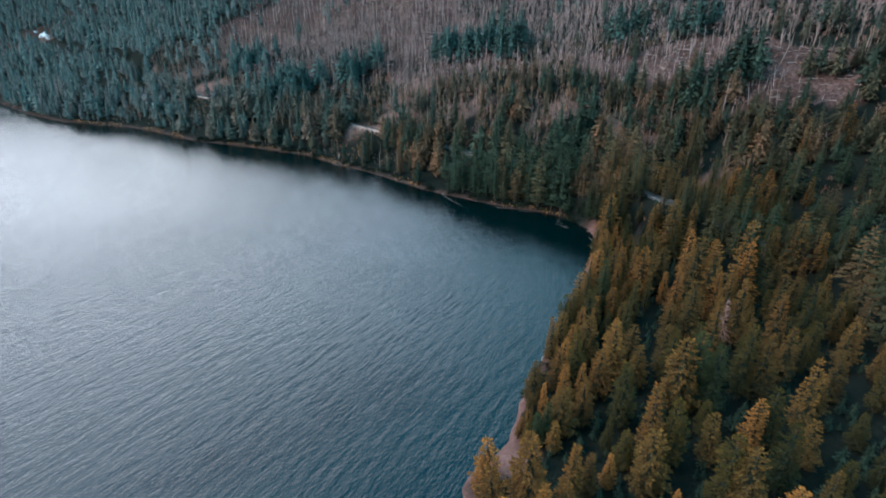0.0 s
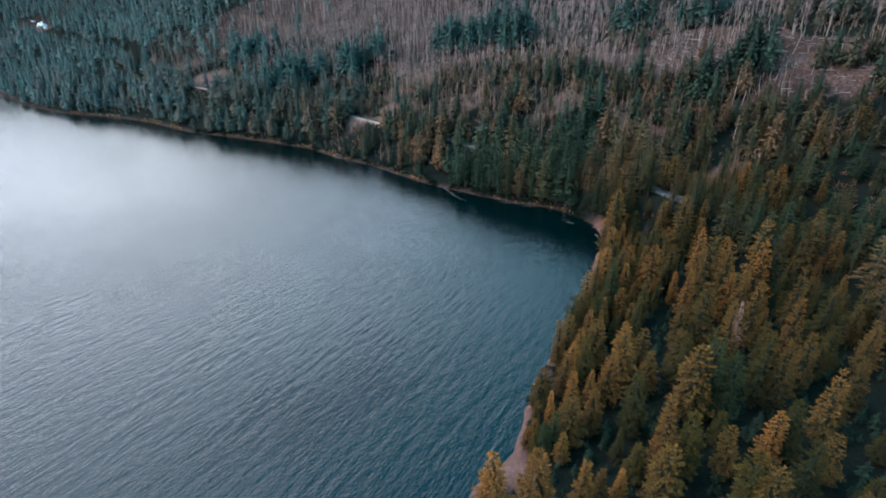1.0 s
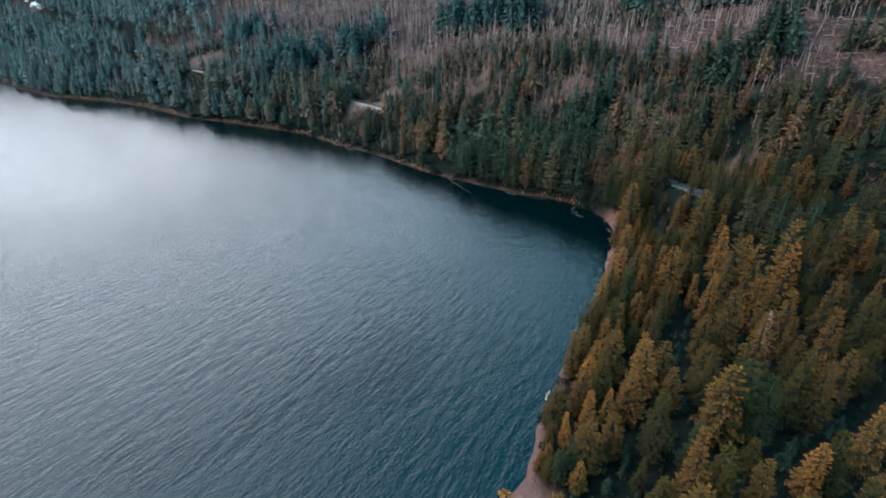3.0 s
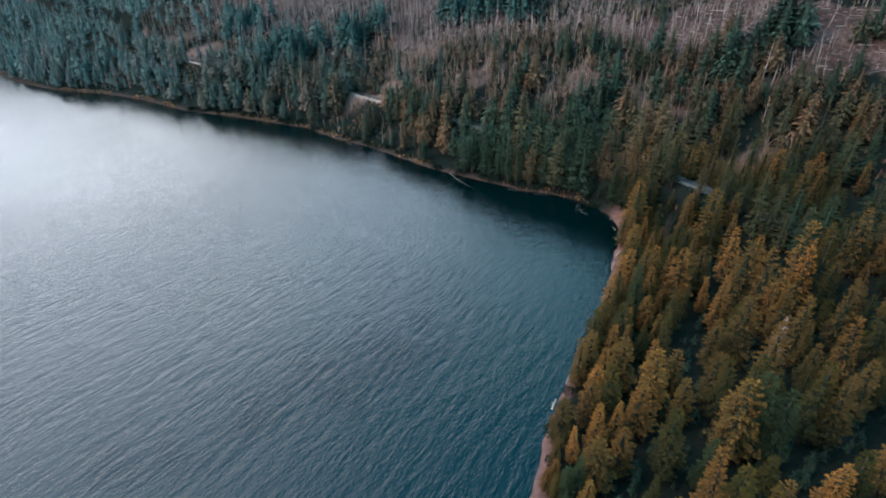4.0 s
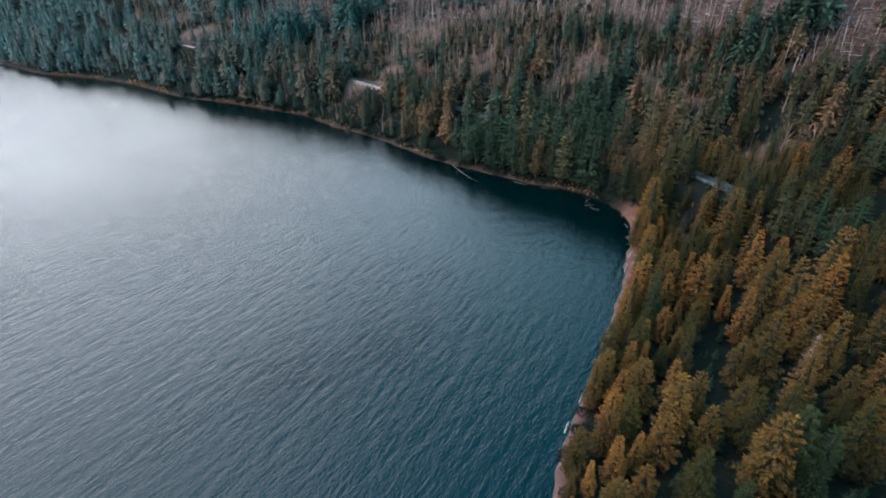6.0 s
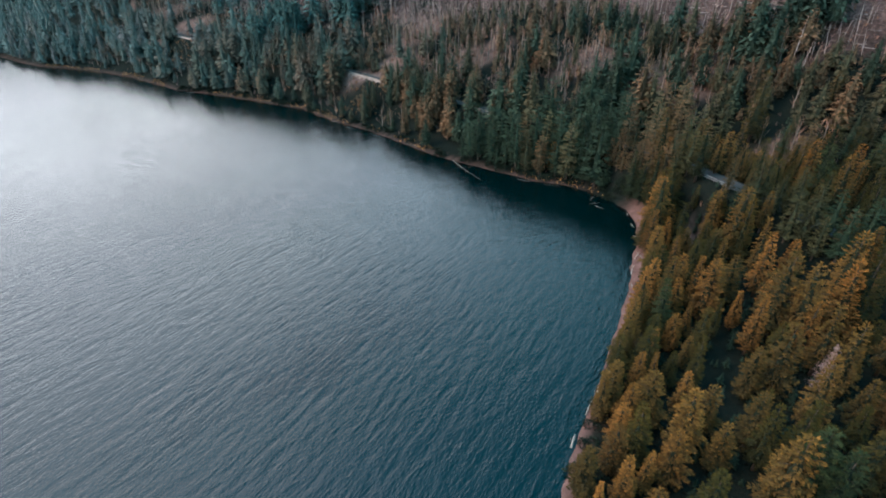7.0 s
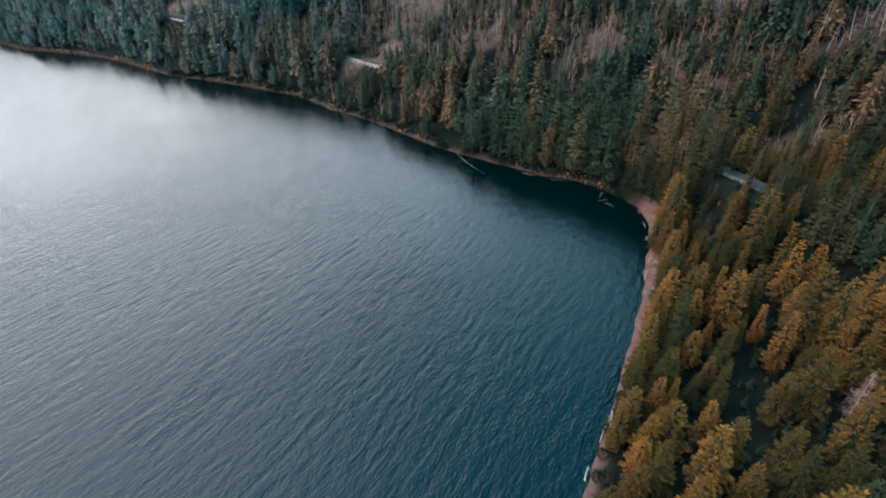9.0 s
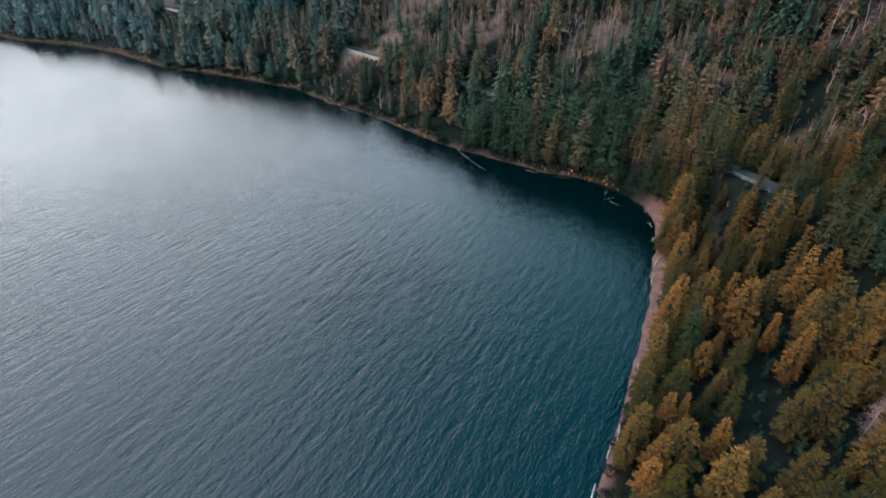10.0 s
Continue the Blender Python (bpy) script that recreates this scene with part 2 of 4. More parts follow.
def concrete_material():
    n = Nodes("weathered_concrete")
    return n.finish(n.ramp(n.noise(2.0, 6), [(0.3, (0.19, 0.13, 0.105)), (0.7, (0.33, 0.245, 0.205))]), 0.9, 0.2)


def gravel_material():
    n = Nodes("pale_gravel")
    grain = n.noise(3.0, 6)
    n.bump(grain, 0.6, 0.1)
    return n.finish(n.ramp(n.math("ADD", n.math("MULTIPLY", grain, 0.6), n.math("MULTIPLY", n.noise(0.5), 0.4)),
                           [(0.3, (0.11, 0.066, 0.048)), (0.55, (0.2, 0.13, 0.104)), (0.75, (0.31, 0.22, 0.18))]), 0.95, 0.1)


CONCRETE, GRAVEL = concrete_material(), gravel_material()
GROUND, WATER, ASPHALT, STEEL = ground_material(), water_material(), road_material(), steel_material()
BRUSH = tinted_material("bare_twigs")


# ---- mesh helpers ----
def mesh_of(name, verts, faces, material, smooth_shade=False):
    me = bpy.data.meshes.new(name)
    verts, faces = np.asarray(verts, float), np.asarray(faces, int)
    k = faces.shape[1]
    me.vertices.add(len(verts))
    me.vertices.foreach_set("co", verts.ravel())
    me.loops.add(faces.size)
    me.loops.foreach_set("vertex_index", faces.ravel())
    me.polygons.add(len(faces))
    me.polygons.foreach_set("loop_start", np.arange(len(faces)) * k)
    me.polygons.foreach_set("use_smooth", np.full(len(faces), smooth_shade))
    me.update(calc_edges=True)
    me.materials.append(material)
    return me


def set_tone(me, name, colours):
    layer = me.attributes.new(name, "FLOAT_COLOR", "POINT")
    layer.data.foreach_set("color", np.c_[colours, np.ones(len(colours))].astype(np.float32).ravel())


def part(name, me, parent, label=""):
    ob = new(name, me)
    ob.parent = parent
    return tagged(ob, label=label)


def tube(points, radii, sides):
    """Verts and triangles of a tapered tube along points, its end drawn to a tip."""
    points, verts, faces = np.asarray(points, float), [], []
    for i, (p, r) in enumerate(zip(points, radii)):
        ahead = points[min(i + 1, len(points) - 1)] - points[max(i - 1, 0)]
        ahead = ahead / np.linalg.norm(ahead)
        side = np.cross(ahead, (0.31, 0.9, 0.17))
        side /= np.linalg.norm(side)
        up = np.cross(ahead, side)
        for k in range(sides):
            a = 2 * math.pi * k / sides
            verts.append(p + r * (math.cos(a) * side + math.sin(a) * up))
    n = len(points)
    for i in range(n - 1):
        for k in range(sides):
            a, b = i * sides + k, i * sides + (k + 1) % sides
            faces += [(a, b, b + sides), (a, b + sides, a + sides)]
    for end, ring in ((points[0], 0), (points[-1], n - 1)):
        verts.append(end)
        for k in range(sides):
            a, b = ring * sides + k, ring * sides + (k + 1) % sides
            faces.append((len(verts) - 1, b, a) if ring == 0 else (len(verts) - 1, a, b))
    return verts, faces


class Heap:
    """Collects verts and triangles."""

    def __init__(self):
        self.verts, self.faces, self.count = [], [], 0

    def add(self, verts, faces):
        verts = np.asarray(verts, float).reshape(-1, 3)
        self.verts.append(verts)
        self.faces.append(np.asarray(faces, int) + self.count)
        self.count += len(verts)

    def arrays(self):
        return np.concatenate(self.verts), np.concatenate(self.faces)


# ---- the land and the lake ----
def axis(low, high, step, ends):
    inner = np.arange(low, high + step, step)
    out = [low]
    width = step
    while out[-1] > ends[0]:
        width *= 1.35
        out.append(out[-1] - width)
    out2 = [inner[-1]]
    width = step
    while out2[-1] < ends[1]:
        width *= 1.35
        out2.append(out2[-1] + width)
    return np.concatenate([out[:0:-1], inner, out2[1:]])


def grid(xs, ys):
    gx, gy = np.meshgrid(xs, ys)
    i = np.arange(gx.size).reshape(gx.shape)
    quads = np.stack([i[:-1, :-1], i[:-1, 1:], i[1:, 1:], i[1:, :-1]], -1).reshape(-1, 4)
    return gx.ravel(), gy.ravel(), quads


BARE_RING = [(-304, 620), (-251, 740), (-194, 840), (-90, 940), (-10, 700), (14, 540), (62, 430), (112, 372), (150, 360), (178, 346), (200, 318), (213, 286),
             (207, 258), (188, 250), (169, 265), (143, 289), (119, 320), (85, 347), (42, 381), (-2, 406), (-46, 431), (-114, 472), (-184, 535), (-246, 593)]
GREEN_PATCHES = [(-72, 492, 30, 34), (28, 455, 44, 44), (155, 392, 30, 36), (-150, 528, 44, 28), (149, 297, 22, 13), (83, 358, 22, 16), (236, 350, 44, 34), (166, 316, 14, 15), (132, 279, 17, 14), (96, 428, 44, 26), (-58, 440, 16, 22), (62, 395, 18, 14)]
BROWN_PATCHES = [(105, 280, 22, 16), (128, 222, 12, 10), (-287, 566, 26, 14), (-242, 517, 22, 10), (-45, 370, 26, 9), (9, 352, 26, 12),
                 (-24, 404, 24, 14), (73, 310, 22, 12), (77, 180, 5, 7)]

# stands of tall dark conifers on the slope
STANDS = [(3, 442, 14, 11), (28, 425, 16, 11), (52, 405, 14, 10), (-76, 450, 13, 15), (-60, 466, 13, 12), (-138, 455, 26, 22), (111, 313, 5, 5), (128, 370, 17, 9),
          (165, 356, 17, 9), (79, 285, 10, 6), (134, 272, 9, 10), (155, 284, 15, 11), (-200, 540, 22, 14)]
CUTS = [(-50, 377, 26, 13), (-250, 523, 32, 15), (-345, 606, 12, 8), (-716, 952, 34, 18)]


def in_ring(ring, x, y):
    inside = np.zeros(np.shape(x), bool)
    for (ax, ay), (bx, by) in zip(ring, ring[1:] + ring[:1]):
        if ay != by:
            inside ^= ((ay > y) != (by > y)) & (x < (bx - ax) * (y - ay) / (by - ay) + ax)
    return inside


def patches(spots, x, y):
    out = np.zeros(np.shape(x))
    for px, py, rx, ry in spots:
        out = np.maximum(out, smooth(1.25, 0.75, np.hypot((x - px) / rx, (y - py) / ry)))
    return out


def bareness(x, y):
    """1 on the burnt slope, 0 in the woods, with a ragged edge."""
    jx = x + 20 * value_noise(x, y, 34, 7) + 9 * value_noise(x, y, 9, 27)
    jy = y + 20 * value_noise(x, y, 34, 8) + 9 * value_noise(x, y, 9, 28)
    return in_ring(BARE_RING, jx, jy) * (1 - patches(GREEN_PATCHES, jx, jy))


def build_land():
    gx, gy, quads = grid(axis(-420, 300, 3.0, (-4300, 4300)), axis(-60, 640, 3.0, (-4300, 4300)))
    z = ground_height(gx, gy)
    me = mesh_of("ground", np.c_[gx, gy, z], quads, GROUND, True)
    d = inland(gx, gy)
    beach = smooth(5.6, 3.8, d + 1.2 * value_noise(gx, gy, 7, 9) + 2.2 * smooth(136, 122, gy)) * smooth(216, 204, gy)
    beach = np.maximum(beach, patches([(14.8, 75, 4, 4.2)], gx, gy) * (d > -1))
    rocky = smooth(3.2, 1.4, d) * smooth(222, 236, gy) * 0.4
    earth = np.maximum(patches(BROWN_PATCHES, gx, gy) * 0.4, patches(CUTS, gx, gy) * 0.7)
    set_tone(me, "zone", np.c_[np.maximum(beach, rocky), bareness(gx, gy) * 1.0, earth])
    tagged(new("ground", me), "forested hillside ground with brown needle litter, pink bare slope and sandy beach", "ground", kind="structure")


def build_lake():
    gx, gy, quads = grid(axis(-420, 75, 5.0, (-4300, 90)), axis(45, 540, 5.0, (-4300, 2500)))
    me = mesh_of("water", np.c_[gx, gy, np.zeros(len(gx))], quads, WATER, True)
    lee = along([q for q in SHORE if q[1] > 205], gx, gy)[0]
    fetch = 0.55 + 0.45 * smooth(8, 95, lee + 16 * value_noise(gx, gy, 40, 11))
    fetch *= 1 - 0.38 * smooth(-50, -190, gx) * smooth(140, 260, gy)      # a slick under the western hill
    layer = me.attributes.new("fetch", "FLOAT", "POINT")
    layer.data.foreach_set("value", fetch.astype(np.float32))
    tagged(new("water", me), "dark teal lake water with fine wind ripples", "lake", kind="structure")


def road_line(step):
    """Places along the road with their side direction."""
    pts = np.array(ROAD, float)
    cut = np.concatenate([[0], np.cumsum(np.hypot(*np.diff(pts[:, :2], axis=0).T))])
    s = np.arange(0, cut[-1], step)
    line = np.stack([np.interp(s, cut, pts[:, k]) for k in range(3)], -1)
    for _ in range(3):
        line[1:-1] = (line[:-2] + 2 * line[1:-1] + line[2:]) / 4
    run = np.gradient(line[:, :2], axis=0)
    run /= np.linalg.norm(run, axis=1)[:, None]
    return line, np.c_[-run[:, 1], run[:, 0], np.zeros(len(run))]


def build_road():
    line, side = road_line(3.0)
    rows = [line + side * w + (0, 0, up) for w, up in ((-3.5, -0.5), (-3.2, 0.14), (0, 0.22), (3.2, 0.14), (3.5, -0.5))]
    verts = np.stack(rows, 1).reshape(-1, 3)
    i = np.arange(len(line) - 1)[:, None] * 5 + np.arange(4)[None]
    quads = np.stack([i, i + 1, i + 6, i + 5], -1).reshape(-1, 4)
    tagged(new("road", mesh_of("road", verts, quads, ASPHALT)), "dark two-lane asphalt road cut into the hillside", "road", kind="structure")


def build_guard_rails():
    """Runs of steel rail along the lake side of the road."""
    line, side = road_line(2.8)
    post_me = mesh_of("post", *tube([(0, 0, -0.4), (0, 0, 0.5), (0, 0, 1.4)], (0.09, 0.09, 0.085), 6), STEEL)
    z = line[:, 1]
    for low, high in ((184, 205),):
        run = np.where((z > low) & (z < high))[0]
        if len(run) < 3:
            continue
        rail = new("guard_rail")
        tagged(rail, "galvanised steel guard rail beside the hillside road", "guard rail", "guard rails along the road")
        base = line[run] + side[run] * 3.9
        rail.location = base[0]
        section = [(0.06, -0.1), (0.1, -0.05), (0.06, 0.0), (0.1, 0.05), (0.06, 0.1), (0.04, 0.0)]
        m = len(section)
        faces = [(r * m + k, r * m + (k + 1) % m, (r + 1) * m + (k + 1) % m, (r + 1) * m + k) for r in range(len(run) - 1) for k in range(m)]
        for level in (0.55, 1.2):
            verts = np.stack([base - base[0] + side[run] * a + (0, 0, b + level) for a, b in section], 1).reshape(-1, 3)
            part("beam", mesh_of("beam", verts, faces, STEEL), rail)
        for p in base:
            part("post", post_me, rail).location = p - base[0]


def build_shoulders():
    """Pale gravel banks below the road, where the woods open."""
    line, side = road_line(2.0)
    for low, high in ((284, 303), (346, 392), (492, 520)):
        run = np.where((line[:, 1] > low) & (line[:, 1] < high))[0]
        base, out = line[run], side[run]
        wave = 0.35 * value_noise(base[:, 0], base[:, 1], 3, 71)[:, None]
        rows = [base + out * (w + wave * k) + (0, 0, up) for w, up, k in ((3.3, -0.4, 0), (3.3, 0.2, 0), (4.2, 0.1, 0.4), (5.2, -0.75, 1), (6.2, -1.7, 1), (6.2, -2.4, 1))]
        verts = np.stack(rows, 1).reshape(-1, 3)
        i = np.arange(len(run) - 1)[:, None] * 6 + np.arange(5)[None]
        quads = np.stack([i, i + 1, i + 7, i + 6], -1).reshape(-1, 4)
        tagged(new("road_shoulder", mesh_of("road_shoulder", verts, quads, GRAVEL)), "pale tan gravel bank below the hillside road", "road shoulder", kind="structure")


def build_barriers():
    """Pale concrete blocks on the lake side of the road, where the woods open."""
    half = [(-0.3, 0.0), (-0.3, 0.08), (-0.17, 0.3), (-0.1, 0.86), (0.1, 0.86), (0.17, 0.3), (0.3, 0.08), (0.3, 0.0)]
    verts = [(x, y, z) for x in (-1.2, 1.2) for y, z in half]
    faces = [(k, (k + 1) % 8, (k + 1) % 8 + 8, k + 8) for k in range(8)] + [(0, 1, 2, 3), (4, 5, 6, 7), (0, 3, 4, 7)] + [(11, 10, 9, 8), (15, 14, 13, 12), (15, 12, 11, 8)]
    me = mesh_of("concrete_barrier", verts, faces, CONCRETE)
    line, side = road_line(3.0)
    for p, q, s in zip(line, line[1:], side):
        if any(low < p[1] < high for low, high in ((284, 304), (344, 392), (492, 520), (588, 612))):
            ob = new("concrete_barrier", me)
            b = p + s * 2.95
            ob.matrix_world = pose(b[0], b[1], b[2] + 0.14, 0, 0, math.degrees(math.atan2(q[1] - p[1], q[0] - p[0])))
            tagged(ob, "pale concrete road barrier block on the hillside road", "barrier", "barriers along the road")


build_land()
build_lake()
build_road()
build_guard_rails()
build_shoulders()
build_barriers()


# ---- conifers ----
def crown_radius(s, shape):
    """Half width of a crown at s from its foot (0) to its tip (1)."""
    if shape == "spire":
        return (1 - s) ** 0.8 * min(1, 0.6 + s * 3)
    return (1 - s) ** 0.58 * min(1, 0.6 + s * 2.2)


def spray(heap, root, out, side, length, width, sag, rng):
    """One needled twig: a slim pointed blade, tilted by chance."""
    tip = root + out * length + np.array((0, 0, -sag * length))
    mid = root + out * length * rng.uniform(0.35, 0.55)
    roll = np.array((0, 0, width * rng.uniform(-0.6, 0.6)))
    heap.add([root, mid - side * width - roll, tip, mid + side * width + roll], [(0, 1, 3), (1, 2, 3)])


def crown_heart(radius_at, low, high, sides, levels, rng):
    """The dense inside of a crown, where twigs close up: an uneven turned body."""
    verts, faces = [], []
    for i in range(levels):
        s = i / (levels - 1)
        for k in range(sides):
            a = 2 * math.pi * (k + 0.5 * (i % 2)) / sides
            q = radius_at(s) * rng.uniform(0.72, 1.2)
            verts.append((q * math.cos(a), q * math.sin(a), low + (high - low) * s + rng.uniform(-0.3, 0.3)))
    for i in range(levels - 1):
        for k in range(sides):
            a, b = i * sides + k, i * sides + (k + 1) % sides
            faces += [(a, b, b + sides), (a, b + sides, a + sides)]
    verts += [(0, 0, low), (0, 0, high + 0.3)]
    top = (levels - 1) * sides
    for k in range(sides):
        faces += [(len(verts) - 2, (k + 1) % sides, k), (len(verts) - 1, top + k, top + (k + 1) % sides)]
    return verts, faces


def conifer(height, radius, shape, rng, whorls=24, arms=8, bold=1.0, heart=0.44):
    """Trunk and crown of one conifer: whorls of flat drooping boughs, feathered with twigs and tufted at their ends."""
    lean = rng.uniform(-0.02, 0.02, 2)
    foot = 0.12
    spine = [(lean[0] * h * h * height, lean[1] * h * h * height, h * height) for h in (-0.03, 0.2, 0.5, 0.8, 0.99)]
    trunk = Heap()
    girth = 0.012 * height + 0.06
    trunk.add(*tube(spine, [girth * k for k in (1.25, 1.0, 0.6, 0.25, 0.04)], 7))
    crown, toplit = Heap(), []

    def stem(z):
        return np.array((lean[0] * z * z / height, lean[1] * z * z / height, z))

    def twig(p, d, across, length, width, sag, lit):
        spray(crown, p, d / np.linalg.norm(d), across, length, width, sag, rng)
        toplit.extend([lit * 0.7, lit, min(1, lit * 1.15), lit])

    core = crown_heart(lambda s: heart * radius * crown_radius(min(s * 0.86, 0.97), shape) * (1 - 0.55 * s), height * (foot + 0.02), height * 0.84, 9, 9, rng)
    # the heart takes the painted shade colour almost whole
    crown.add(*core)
    toplit.extend([0.05] * len(core[0]))
    bulge = rng.uniform(0, 6.28, 3)
    up = np.array((0, 0, 1.0))
    for i in range(whorls):
        s = min((i + rng.uniform(0, 0.3)) / whorls, 0.98)
        z = height * (foot + (1 - foot) * s)
        r = radius * crown_radius(s, shape) * rng.uniform(0.86, 1.1)
        n = max(4, round(arms * (0.6 + 0.55 * (1 - s))))
        turn = rng.uniform(0, 6.28)
        for k in range(n):
            a = turn + 6.283 * (k + rng.uniform(-0.3, 0.3)) / n
            if rng.random() < 0.06:
                continue
            c = stem(z + rng.uniform(-0.3, 0.3) * height / whorls)
            reach = max(0.35, r * rng.uniform(0.72, 1.12) * (1 + 0.16 * math.sin(a * 2 + bulge[0]) + 0.13 * math.sin(a + z * 0.5 + bulge[1])))
            out = np.array((math.cos(a), math.sin(a), 0.0))
            side = np.array((-math.sin(a), math.cos(a), 0.0))
            rise = rng.uniform(0.02, 0.26) + 0.6 * s * s
            if i % 3 == 0 and k % 2 == 0 and s < 0.8:
                trunk.add(*tube([c, c + out * reach * 0.4 + up * rise * reach * 0.35, c + out * reach * 0.8 + up * (rise * 0.8 - 0.2) * reach], (0.05, 0.035, 0.012), 3))
            steps = 2 + int(reach > 1.2) + int(reach > 2.0) + int(reach > 2.9)
            for j in range(steps):
                f = 0.34 + 0.58 * (j + 0.5) / steps
                p = c + out * reach * f + up * (rise * f - 0.3 * f * f) * reach
                length = (0.34 + 0.2 * reach) * (1.2 - 0.5 * f) * bold
                # crown shade goes into the tint: darker inward and downward
                lit = (0.4 + 0.6 * f) * (0.34 + 0.66 * s ** 0.65)
                for way in (-1, 1):
                    d = out * 0.75 + side * way * rng.uniform(0.55, 1.0) + up * rng.uniform(-0.15, 0.3)
                    across = np.cross(d, up)
                    twig(p, d, across / np.linalg.norm(across), length * rng.uniform(0.8, 1.3), length * rng.uniform(0.13, 0.2) + 0.03, rng.uniform(-0.05, 0.35), lit)
            p = c + out * reach * 0.9 + up * (rise * 0.9 - 0.25) * reach
            for _ in range(4):
                d = out + side * rng.uniform(-0.9, 0.9) + up * rng.uniform(-0.1, 0.8)
                across = np.cross(d, up)
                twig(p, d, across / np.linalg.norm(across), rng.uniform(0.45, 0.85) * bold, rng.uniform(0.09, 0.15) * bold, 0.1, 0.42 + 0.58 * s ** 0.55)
    for d, across in (((0.05, 0.02, 1.0), (1.0, 0, 0)), ((0.02, 0.05, 1.0), (0, 1.0, 0))):
        twig(np.array(spine[-1]) - up * 0.6, np.array(d), np.array(across), 1.3, 0.16, 0, 1.0)
    return trunk.arrays(), crown.arrays(), np.array(toplit)


def far_conifer(height, radius, rng, rings, arms, forked=False):
    """The same growth with one broad spray a bough, for the far slopes; also how lit each needle is painted."""
    heap, toplit = Heap(), []
    heap.add(*tube([(0, 0, -1.0), (0, 0, height * 0.5), (0, 0, height * 0.97)], (0.2, 0.14, 0.03), 3))
    trunk_verts = heap.count
    toplit += [0.0] * trunk_verts
    power = rng.uniform(1.15, 2.1)

    def wide(s):
        return radius * (1 - min(s, 0.97) ** power) ** 0.9 * min(1, 0.7 + 2 * s)

    heart = crown_heart(lambda s: 0.48 * wide(s * 0.88) * (1 - 0.5 * s), height * 0.1, height * 0.84, 6, 6, rng)
    heap.add(*heart)
    toplit += [0.1] * len(heart[0])
    for i in range(rings):
        s = min(0.96, (i + rng.uniform(0, 0.35)) / rings)
        z = height * (0.09 + 0.91 * s)
        r = wide(s) * rng.uniform(0.85, 1.1)
        n = max(4, round(arms * (0.6 + 0.5 * (1 - s))))
        turn = rng.uniform(0, 6.28)
        for k in range(n):
            a = turn + 6.283 * (k + rng.uniform(-0.3, 0.3)) / n
            reach = max(0.4, r * rng.uniform(0.7, 1.15))
            out = np.array((math.cos(a), math.sin(a), 0.1 + 0.4 * s * s))
            side = np.array((-math.sin(a), math.cos(a), 0.0))
            w = reach * rng.uniform(0.09, 0.15) + 0.1 if forked else reach * rng.uniform(0.15, 0.23) + 0.12
            root = np.array((0, 0, z + rng.uniform(-0.35, 0.35) * height / rings))
            mid = root + out * reach * rng.uniform(0.55, 0.75)
            tip = root + out * reach - (0, 0, reach * rng.uniform(0.12, 0.4))
            roll = np.array((0, 0, w * rng.uniform(-0.6, 0.6)))
            heap.add([root, mid - side * w - roll, tip, mid + side * w + roll], [(0, 1, 3), (1, 2, 3)])
            # lower boughs and roots are tinted darker, as shade
            lit = 0.45 + 0.55 * s ** 0.6
            toplit += [0.1, 0.8 * lit, lit, 0.8 * lit]
            if forked:
                for way in (-1, 1):
                    p = root + (tip - root) * rng.uniform(0.4, 0.7)
                    prong = p + (out * 0.6 + side * way * rng.uniform(0.5, 0.9)) * reach * 0.4 - (0, 0, reach * rng.uniform(-0.1, 0.15))
                    heap.add([p - out * w * 0.9, p + out * w * 0.9 + roll, prong], [(0, 1, 2)])
                    toplit += [0.6 * lit, 0.6 * lit, lit]
    return (*heap.arrays(), height, trunk_verts, np.array(toplit))


rng = np.random.default_rng(11)
TREE_KINDS = [(20, 4.1, "dome"), (20, 3.7, "dome"), (20, 3.3, "dome"), (20, 3.0, "spire"), (20, 3.4, "spire"), (20, 2.5, "spire")]
TONES = [("rust", RUST, "fir with rust-tinged golden brown needles"), ("olive", OLIVE, "fir with olive brown needles"),
         ("green", GREEN, "fir with dark green needles"), ("blue", BLUE, "fir with blue-green needles")]
PATTERNS = {}
for number, (height, radius, shape) in enumerate(TREE_KINDS):
    (tv, tf), (cv, cf), toplit = conifer(height, radius, shape, rng)
    trunk_me = mesh_of("trunk", tv, tf, BARK, True)
    for tone, material, words in TONES:
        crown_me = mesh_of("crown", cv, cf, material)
        crown_me.attributes.new("toplit", "FLOAT", "POINT").data.foreach_set("value", toplit.astype(np.float32))
        PATTERNS[number, tone] = (trunk_me, crown_me)

